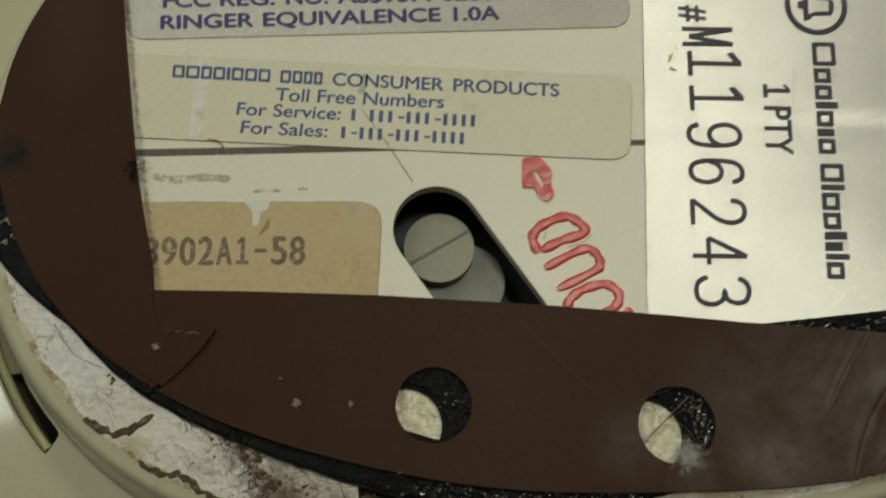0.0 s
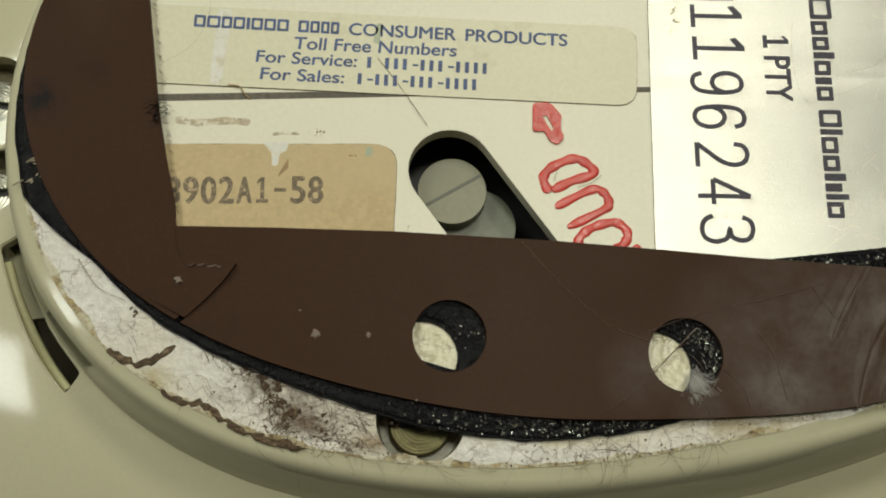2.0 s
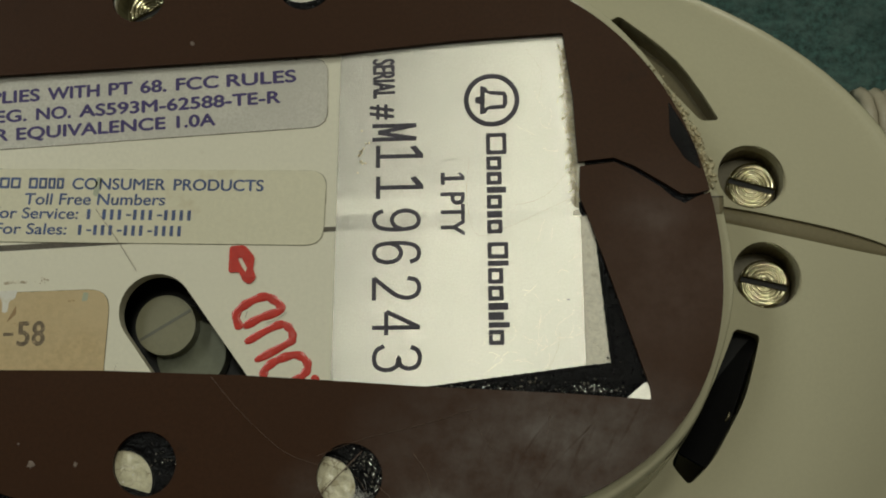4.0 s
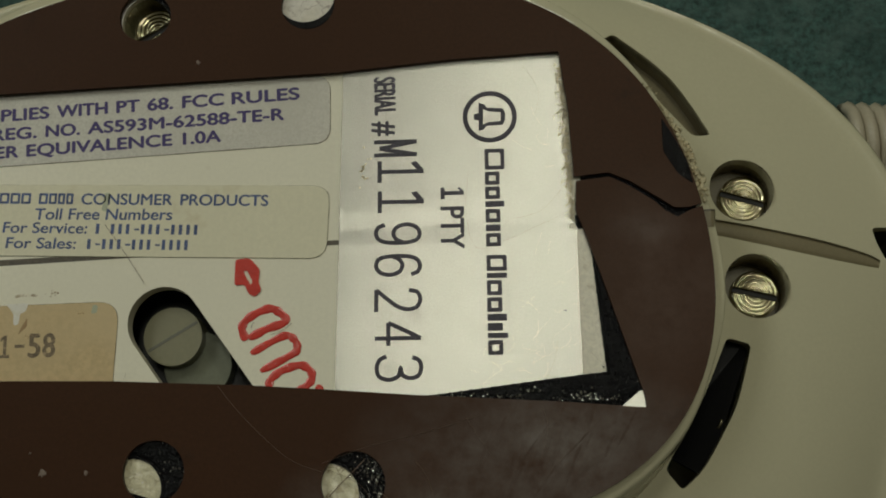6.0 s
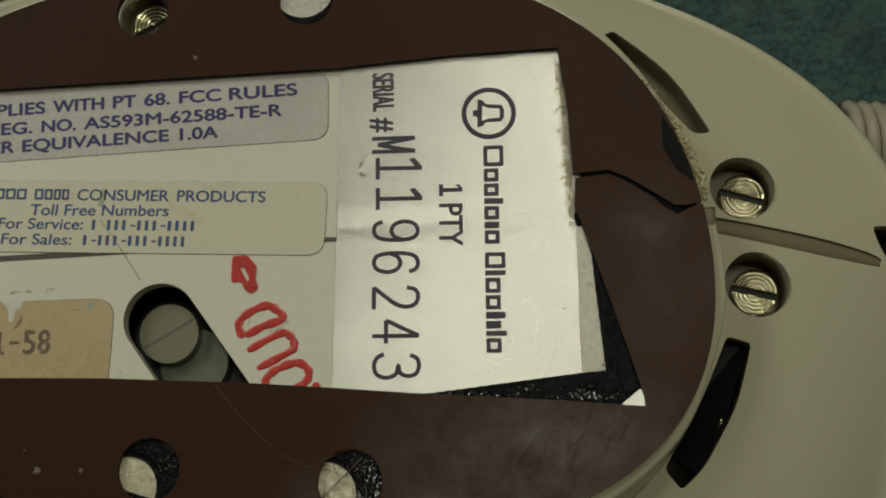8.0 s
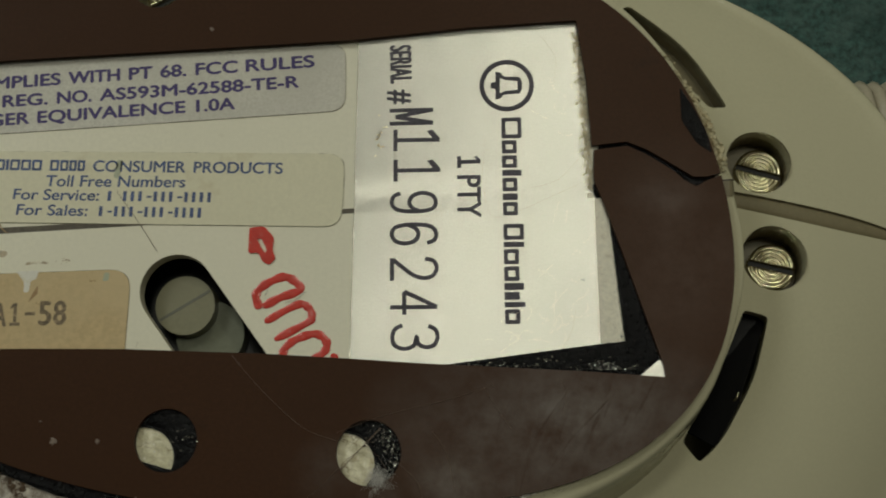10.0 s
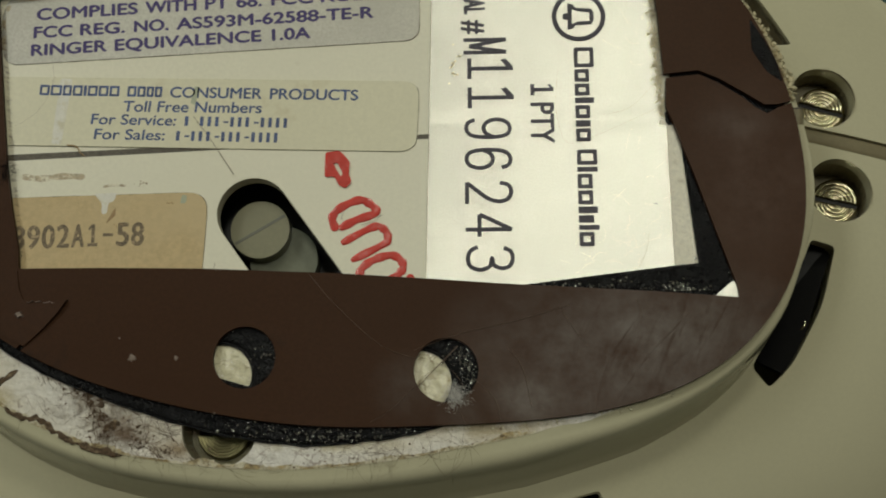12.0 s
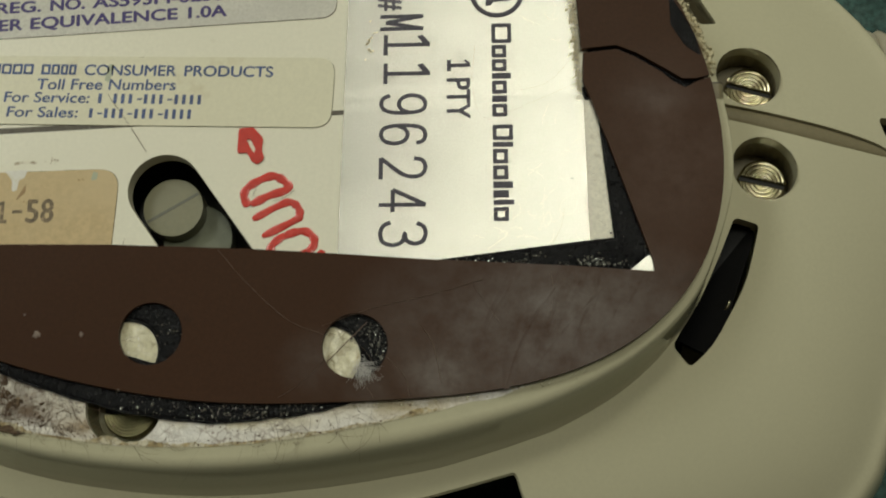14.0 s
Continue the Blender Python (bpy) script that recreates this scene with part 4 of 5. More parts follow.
def red_paint():
    word = new("loudness_marking")
    word.parent = phone
    word.matrix_parent_inverse = Matrix.Translation(-phone.location)
    tagged(word, "hand-painted red word with an arrow")
    mesh_ob("letter_d", *stroke([(-13.3, -15.8), (-14.05, -13.8), (-12.9, -12.2), (-10.1, -10.9), (-8.3, -11.5), (-7.4, -12.9), (-10.4, -14.1), (-12.9, -15.5)], 1.3, 0.02, 0.2), M_RED, word)
    mesh_ob("letter_u", *stroke([(-12.5, -17.8), (-7.8, -15.2), (-6.1, -15.5), (-5.4, -16.9), (-6.1, -17.9), (-10.9, -20.5)], 1.2, 0.02, 0.2), M_RED, word)
    mesh_ob("letter_o", *stroke([(-9.5, -23.2), (-9.3, -21.8), (-7.6, -20.4), (-4.8, -19.6), (-3.2, -20.6), (-3.2, -22.0), (-4.8, -23.4), (-8.0, -24.6), (-9.5, -23.2)], 1.25, 0.02, 0.2), M_RED, word)
    mesh_ob("letter_l", *stroke([(-2.4, -22.9), (-1.6, -23.6), (-3.0, -27.0)], 1.0, 0.02, 0.3), M_RED, word)
    out = rounded([(-15.5, -3.2), (-13.2, -3.0), (-11.6, -4.8), (-11.8, -6.8), (-11.2, -8.0), (-12.2, -9.1), (-13.3, -8.5), (-13.9, -7.1), (-15.5, -7.3)], 0.55)
    hole = rounded([(-14.2, -5.0), (-13.6, -4.9), (-12.7, -6.6), (-12.9, -7.2), (-13.6, -6.2)], 0.15)
    part("arrow", slab([out, hole], 0.02, 0.3), M_RED, word)


registration_label()
service_label()
part_label()
serial_label()
red_paint()

# ---- the rubber pad and the residue round it ----


def outline(centre, co, start, stop, n, off=0.0, shift=(0, 0)):
    out = []
    for i in range(n + 1):
        a = start + (stop - start) * i / n
        x, y = wave(centre, co, a)
        d = Vector((x - centre[0], y - centre[1])).normalized()
        out.append((x + d.x * off + shift[0], y + d.y * off + shift[1]))
    return out


PAD_HOLES = ((-26.1, -35.7, 4.65), (3.8, -37.25, 4.75), (-31.9, 37.0, 4.2), (-5.4, 38.7, 4.3))


M_TEAR = material("torn_rubber", (0.13, 0.09, 0.07), 0.6, vary=0.4, grain=1500)


def rubber_pad():
    a0 = math.atan2(4.9 + 2, 55.6 + 12)
    a1 = math.atan2(4.6 + 2, 55.8 + 12)
    at = math.atan2(-34.4 + 2, -59.5 + 12) + 2 * math.pi
    loop = outline(PAD_C, PAD, a0, at - 0.006, 110)
    # a slit where the strip has torn at its lower corner
    loop += [(-53.4, -27.1), (-53.2, -27.3)]
    loop += outline(PAD_C, PAD, at + 0.006, a1 + 2 * math.pi, 90)
    # along the crack, round the opening, and back along the crack
    loop += [(54.2, 3.9), (52.4, 2.9), (50.6, 3.9), (49.0, 5.4), (45.0, 8.0), (42.2, 9.3), (37.1, 8.7)]
    loop += rounded([(37.0, 4.0), (38.0, 1.5), (40.4, -5.3), (46.7, -24.3), (46.9, -26.0), (35.0, -25.2), (12.3, -24.2), (0.9, -23.5), (-12.3, -22.8), (-33.4, -22.2), (-48.6, -22.2),
                     (-61.4, -22.4), (-61.8, -19.2), (-63.4, -13.1), (-65.0, -6.0), (-67.5, 9.4), (-69.6, 22.8), (-54.9, 24.0), (-27.3, 25.5), (-0.1, 27.0), (17.9, 28.9), (34.7, 30.0), (36.1, 19.9)], 0.35, 3)
    loop += [(36.8, 9.4), (42.1, 10.0), (45.2, 8.7), (49.4, 6.1), (52.0, 4.4), (54.0, 4.4)]
    ob = part("rubber_pad", slab([loop] + [circle(*h, 48) for h in PAD_HOLES], 0.5, 1.35), M_RUBBER, phone, "cracked dark brown rubber foot pad with round holes")
    bev = ob.modifiers.new("bevel", "BEVEL")
    bev.width, bev.segments, bev.limit_method, bev.angle_limit = 0.00018, 2, "ANGLE", radians(50)
    flap = rounded([(-61.5, -22.8, 0), (-61.0, -25.3, 0.3), (-60.1, -27.4, 0.4), (-58.2, -27.8, 0.4), (-55.7, -27.5, 0.4), (-53.2, -27.2, 0.7), (-54.6, -29.4, 0.4), (-56.8, -32.0, 0.4), (-59.3, -34.4, 0), (-64.3, -31.9, 0), (-68.0, -29.5, 0), (-68.0, -24.0, 0)], 0.3, 4)
    flap = part("torn_flap", slab([flap], 1.2, 1.36), M_RUBBER, ob, "lifted torn corner of the rubber pad")
    for v in flap.data.vertices:
        if v.co.z > Z + 1.3 * MM:
            v.co.z += max(0.0, min(1.0, (v.co.x / MM + 66) / 12)) ** 1.5 * 0.75 * MM
    # soft creases where the pad has been bent
    for pts, wide, high in (([(33.0, -27.6), (30.6, -31.2), (27.9, -35.6), (26.4, -39.4), (25.4, -43.4)], 1.7, 0.07), ([(26.6, -27.0), (24.9, -30.0), (23.3, -33.2), (22.6, -35.0)], 0.9, 0.05), ([(40.2, -27.8), (37.0, -31.2), (33.4, -35.0), (30.0, -39.6), (28.2, -42.4)], 1.3, 0.05)):
        line = smooth_line([(x, y, 0) for x, y in pts], 10)
        cross = ((-1, -0.05), (-0.85, 0.08), (-0.6, 0.42), (-0.28, 0.9), (-0.10, 0.6), (0.0, 0.05), (0.10, 0.6), (0.28, 0.9), (0.6, 0.42), (0.85, 0.08), (1, -0.05))
        verts = []
        for i, p in enumerate(line):
            d = (line[min(i + 1, len(line) - 1)] - line[max(i - 1, 0)]).normalized()
            fade = math.sin(math.pi * (0.02 + 0.96 * i / (len(line) - 1))) ** 0.7
            verts += [w3(p.x - d.y * u * wide * fade, p.y + d.x * u * wide * fade, 1.352 + high * fade * v) for u, v in cross]
        m = len(cross)
        mesh_ob("crease", verts, [(i * m + k, i * m + k + 1, (i + 1) * m + k + 1, (i + 1) * m + k) for i in range(len(line) - 1) for k in range(m - 1)], M_RUBBER, ob, "soft crease in the bent rubber", smooth=True)
    rnd = random.Random(9)
    for k in range(5):
        x = -59.4 + 1.25 * k
        mesh_ob("tear_fibre", *stroke([(x, -27.7 + rnd.uniform(-0.1, 0.1)), (x + 0.5, -27.75 + rnd.uniform(-0.1, 0.15)), (x + rnd.uniform(0.8, 1.4), -27.55 + rnd.uniform(-0.1, 0.15))], rnd.uniform(0.12, 0.3), 1.5, 2.0), M_TEAR, ob, "pale torn edge of the rubber")
    worn = rounded([(50.4, 18.8), (52.6, 15.0), (54.2, 11.5), (55.0, 8.0), (52.6, 9.8), (50.5, 13.4)], 0.6)
    part("crack_gap", slab([rounded([(36.9, 3.5), (37.7, 3.5), (38.6, 1.6), (37.4, 1.3), (37.0, 2.0)], 0.2)], 0.2, 0.45), M_GLUE, ob, "dark gap where the crack meets the label")
    part("worn_patch", slab([worn], 1.3, 1.39), M_GLUE, ob, "black worn patch on the rubber pad")
    return ob


rubber_pad()


# how far the glue reaches beyond the pad on each bearing
GLUE_BEARING = (0, 165, 181, 190, 194, 199, 203, 213, 228, 249, 265, 278, 286, 293, 360)
GLUE_BEYOND = (-0.8, -0.8, 0.8, 2.4, 3.2, 1.6, 0.4, 1.5, 1.9, 3.0, 3.0, 1.8, 0.8, -0.8, -0.8)


def glue_reach(a):
    return float(np.interp(math.degrees(a), GLUE_BEARING, GLUE_BEYOND))


def glue_layer():
    # it still lies where the pad first lay, so it shows along one side
    rnd = random.Random(3)
    out = []
    for i in range(240):
        a = 2 * math.pi * i / 240
        x, y = wave(PAD_C, PAD, a)
        d = Vector((x - PAD_C[0], y - PAD_C[1])).normalized()
        k = glue_reach(a) + rnd.uniform(-0.12, 0.12)
        out.append((x + d.x * k, y + d.y * k))
    inner = [(-63.8, -24.4), (12.0, -24.6), (37.6, -21.05), (41.3, -20.65), (39.0, 1.0), (37.9, 9.0), (37.1, 20.0), (36.2, 31.0), (10, 29.5), (-72, 24.5)]
    holes = [[(x, max(y, -38.7 - 0.27 * (x + 29.8))) for x, y in circle(-29.6, -38.3, 4.6)], circle(0.0, -38.9, 4.6), circle(-33.0, 35.6, 5.2), circle(-6.0, 40.8, 4.8)]
    ob = part("glue_layer", slab([out, inner] + holes, 0.03, 0.5), M_GLUE, phone, "glossy black adhesive layer under the pad")
    glue_crust(inner, holes)
    tri = rounded([(42.3, -26.6), (44.6, -24.7, 0.8), (46.2, -23.3, 0.5), (47.1, -23.9, 0.4), (46.9, -26.6)], 0.1)
    part("foil_corner", slab([tri], 0.5, 0.82), M_FOIL, phone, "shiny exposed corner")



def crumple(x, y):
    """Height of the crumpled surface of the dried black glue."""
    q = Vector((x, y, 0.0))
    rough = 0.55 + math.exp(-((x - 3.8) ** 2 + (y + 37.2) ** 2) / 60) + math.exp(-((x - 39.5) ** 2 / 60 + (y + 25) ** 2 / 8)) + 0.3 * math.exp(-((x + 12) ** 2 / 300 + (y + 47) ** 2 / 20))
    return 0.60 + 0.07 * noise.noise(q * 0.45) + rough * 0.06 * noise.noise(q * 1.3 + Vector((0, 0, 4)))


def inside(x, y, loop):
    hit = False
    for k, (bx, by) in enumerate(loop):
        ax, ay = loop[k - 1]
        if (ay > y) != (by > y) and x < ax + (bx - ax) * (y - ay) / (by - ay):
            hit = not hit
    return hit


def gap(x, y, loop):
    """Distance from a point to an outline."""
    p, best = Vector((x, y)), 9.0
    for k, q in enumerate(loop):
        a, b = Vector(loop[k - 1]), Vector(q)
        t = max(0.0, min(1.0, (p - a).dot(b - a) / max(1e-9, (b - a).length_squared)))
        best = min(best, (p - a - (b - a) * t).length)
    return best


def glue_crust(inner, holes):
    """The wrinkled skin of the glue where it lies open: in two holes of the pad, in the corner of the opening and along the rim."""
    def patch(x0, x1, y0, y1, step, edge, keep):
        nx, ny = int((x1 - x0) / step), int((y1 - y0) / step)
        index, verts, faces = {}, [], []
        for j in range(ny):
            for i in range(nx):
                if not keep(x0 + (i + 0.5) * step, y0 + (j + 0.5) * step):
                    continue
                face = []
                for u, v in ((i, j), (i + 1, j), (i + 1, j + 1), (i, j + 1)):
                    if (u, v) not in index:
                        index[u, v] = len(verts)
                        x, y = x0 + u * step, y0 + v * step
                        verts.append(w3(x, y, crumple(x, y) - 0.25 * max(0.0, 1 - gap(x, y, edge) / 0.7)))
                    face.append(index[u, v])
                faces.append(tuple(face))
        mesh_ob("glue_skin", verts, faces, M_GLUESKIN, phone, "crumpled glossy skin of the black glue", smooth=True)

    for (cx, cy, r), hole in zip(PAD_HOLES[:2], holes[:2]):
        patch(cx - r - 0.5, cx + r + 0.5, cy - r - 0.5, cy + r + 0.5, 0.16, hole, lambda x, y: math.hypot(x - cx, y - cy) < r + 0.4 and not inside(x, y, hole))
    patch(10, 48, -27, 4, 0.22, inner, lambda x, y: not inside(x, y, inner) and x < 48 - (y + 26) * 0.33 and y > -26.8)
    verts, faces = [], []
    rows, n = 12, 640
    for i in range(n + 1):
        a = radians(180 + 112 * i / n)
        x, y = wave(PAD_C, PAD, a)
        d = Vector((x - PAD_C[0], y - PAD_C[1])).normalized()
        wide = max(0.0, glue_reach(a) - 0.15)
        for k in range(rows + 1):
            t = -0.6 + (wide + 0.6) * k / rows
            px, py = x + d.x * t, y + d.y * t
            verts.append(w3(px, py, crumple(px, py) if k < rows else 0.2))
    m = rows + 1
    faces = [(i * m + k, i * m + k + 1, (i + 1) * m + k + 1, (i + 1) * m + k) for i in range(n) for k in range(rows)]
    mesh_ob("glue_skin", verts, faces, M_GLUESKIN, phone, "crumpled glossy skin of the black glue", smooth=True)


def glue_glints():
    """Sharp-edged metal crumbs added for the glints on the dried glue, gathered in clumps."""
    rnd = random.Random(17)
    pieces = []
    # centre, spread along and across, number
    clumps = [(38.2, -24.6, 1.2, 0.55, 120), (41.8, -25.0, 1.0, 0.4, 60), (30.0, -23.4, 0.8, 0.25, 18), (28.0, -24.4, 1.0, 0.2, 18), (34.0, -24.8, 1.2, 0.2, 22), (18.5, -24.55, 3.0, 0.25, 60), (23.5, -24.3, 2.0, 0.3, 30), (43.4, -12.0, 0.5, 2.5, 5), (42.6, -20.5, 1.2, 1.2, 5),
              (5.8, -34.9, 1.2, 1.0, 110), (7.4, -37.6, 0.5, 1.2, 80), (-23.6, -35.0, 1.2, 1.4, 24)]
    spots = [(cx + rnd.gauss(0, along), cy + rnd.gauss(0, across)) for cx, cy, along, across, count in clumps for i in range(count)]
    for i in range(340):
        a = radians(rnd.uniform(246, 286) if i % 3 else rnd.gauss(268, 6))
        if glue_reach(a) > 0.6 and noise.noise((math.degrees(a) * 0.35, 0.0, 2.0)) > -0.2:
            x, y = wave(PAD_C, PAD, a)
            d = Vector((x - PAD_C[0], y - PAD_C[1])).normalized()
            k = rnd.uniform(0.1, glue_reach(a) - 0.3)
            spots.append((x + d.x * k, y + d.y * k))
    for x, y in spots:
        if -25.2 < y < 4 and x < 12 or y < -24.75 - 0.02 * (47 - x) and x > 10 and y > -26:
            continue
        k = 0.06 + 0.24 * rnd.random() ** 2.2
        turn, z = rnd.uniform(0, 6.28), crumple(x, y)
        base = [w3(x + k * math.cos(turn + b) * rnd.uniform(0.7, 1.2), y + k * math.sin(turn + b), z - 0.03) for b in (0.0, 1.3, 2.6, 3.9, 5.1)]
        pieces.append((base + [w3(x + rnd.gauss(0, 0.4) * k, y + rnd.gauss(0, 0.4) * k, z + k * rnd.uniform(0.25, 0.8))], [(a, (a + 1) % 5, 5) for a in range(5)]))
    tagged(mesh_ob("glint_grit", *merged(pieces), M_GLINT, phone, "tiny sharp shiny crumbs of the black glue"), kind="stuff")


M_GLINT = material("glint_metal", (0.50, 0.50, 0.46), 0.2, metal=0.95, vary=0.4, bump=0.3)
glue_layer()
glue_glints()


def residue_ring():
    out = []
    for i in range(180):
        a = 2 * math.pi * i / 180
        x, y = wave(FOOT_C, FOOT, a)
        k = float(np.interp(math.degrees(a), (0, 150, 178, 315, 325, 360), (3.2, 3.2, 0.9, 0.9, 3.2, 3.2)))
        d = Vector((x - FOOT_C[0], y - FOOT_C[1])).normalized()
        out.append((x - d.x * k, y - d.y * k))
    rnd = random.Random(8)
    out = [(x + rnd.uniform(-0.25, 0.15), y + rnd.uniform(-0.15, 0.25)) for x, y in out]
    inner = [(-66, -27), (46, -27.5), (39, 30), (-70, 26)]
    holes = [circle(*LOWER_SCREW[:2], 5.6), circle(*UPPER_SCREW[:2], 5.0)]
    part("residue", slab([out, inner] + holes, 0.0, 0.025), M_RESIDUE, phone, "dirty white adhesive residue with brown stains")


residue_ring()


def dried_glue():
    """Cream patches of old glue under the holes of the pad."""
    for x, y, r in PAD_HOLES[:2]:
        verts, faces = [w3(x, y, 0.12)], []
        rings, sides = 16, 48
        for k in range(1, rings + 1):
            for i in range(sides):
                a = 2 * math.pi * i / sides
                px, py = x + (r + 1.0) * k / rings * math.cos(a), y + (r + 1.0) * k / rings * math.sin(a)
                lump = 0.16 * noise.noise((px * 0.9, py * 0.9, 2.0)) + 0.12 * noise.noise((px * 2.2, py * 2.2, 5.0)) + 0.05 * noise.noise((px * 5, py * 5, 1.0))
                verts.append(w3(px, py, 0.12 + lump * (1 - (k / rings) ** 6)))
        faces += [(0, 1 + i, 1 + (i + 1) % sides) for i in range(sides)]
        for k in range(rings - 1):
            faces += [(1 + k * sides + i, 1 + (k + 1) * sides + i, 1 + (k + 1) * sides + (i + 1) % sides, 1 + k * sides + (i + 1) % sides) for i in range(sides)]
        mesh_ob("dried_glue", verts, faces, M_OLDGLUE, phone, "cracked cream patch of old glue", smooth=True)


M_OLDGLUE = material("old_glue", (0.64, 0.60, 0.42), 0.2, vary=0.10, grain=700, spots=(0.36, 0.27, 0.14), spot_scale=260, spot_range=(0.56, 0.72), bump=0.5, bump_scale=700, cracks=(520, (0.22, 0.16, 0.09), 0.07))
dried_glue()

# ---- cord ----


def cord():
    pts = []
    turns, per = 26, 14
    for i in range(turns * per):
        t = i / per
        a = 2 * math.pi * t
        u = t * 2.7
        x, y = 95 + u, 33.6 - u * 0.06
        pts.append(w3(x, y + 8.0 * math.cos(a), -61 + 8.0 * math.sin(a)))
    ob = mesh_ob("coiled_cord", *tube(pts, 0.0014, 8), M_CORD, smooth=True)
    tagged(ob, "coiled beige telephone cord lying on the carpet", "cord")


cord()


# ---- seam on the housing, marks, hair and dirt ----


def housing_seam():
    """The floor of the groove between the housing's halves: over the rim and down the foot's wall, then along the dome."""
    verts = []
    for x, y, z in ((55.2, 2.95, 0.05), (56.9, 2.95, 0.05), (57.6, 3.0, 0.0), (58.05, 3.05, -0.25), (58.4, 3.2, -0.8), (58.65, 3.5, -3.0), (58.95, 4.2, -11.8)):
        verts += [w3(x, y + 1.4, z), w3(x, y + 1.1, z), w3(x, y - 1.4, z)]
    n = len(verts) // 3
    # no notch is cut in the rim; its shade is put into the tan
    mesh_ob("seam_channel", verts, [(3 * i + 1, 3 * i + 2, 3 * i + 5, 3 * i + 4) for i in range(n - 1)], M_CHANNEL, phone, "tan channel of the seam over the rim, shade in its colour")
    mesh_ob("seam_gap", verts, [(3 * i, 3 * i + 1, 3 * i + 4, 3 * i + 3) for i in range(n - 1)], M_SEAM, phone, "dark gap beside the seam")
    verts = []
    for (x0, y0), (x1, y1) in zip(*(smooth_pairs(q) for q in SEAM)):
        depth = 0.55 - 0.2 * max(0.0, (x0 - 82) / 6)
        z = dome_z((x0 + x1) / 2, (y0 + y1) / 2) - depth
        for u, low in ((-0.06, 0.9), (0.1, 0.25), (0.3, 0.05), (0.5, 0.0), (0.7, 0.05), (0.9, 0.25), (1.06, 0.9)):
            verts.append(w3(x0 + (x1 - x0) * u, y0 + (y1 - y0) * u, z - low))
    n = len(verts) // 7
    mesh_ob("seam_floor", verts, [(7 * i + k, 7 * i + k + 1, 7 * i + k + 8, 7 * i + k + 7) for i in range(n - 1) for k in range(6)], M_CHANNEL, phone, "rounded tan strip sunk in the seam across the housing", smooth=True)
    left = [(-84.5, -7.9, -2.0), (-87.0, -8.0, -9.5), (-90, -8.3, -10.6), (-96, -8.8, dome_z(-96, -8.8))]
    mesh_ob("housing_seam", *tube([w3(*p) for p in smooth_line(left, 4)], 0.0005, 8), M_HOUSING, phone, "raised seam bead along the housing", smooth=True)


def smooth_pairs(q):
    return [(p.x, p.y) for p in smooth_line([(*p, 0) for p in q], 4)]


housing_seam()


def on_base(pts, z):
    return [w3(p.x, p.y, z) for p in smooth_line([(x, y, 0) for x, y in pts], 8)]


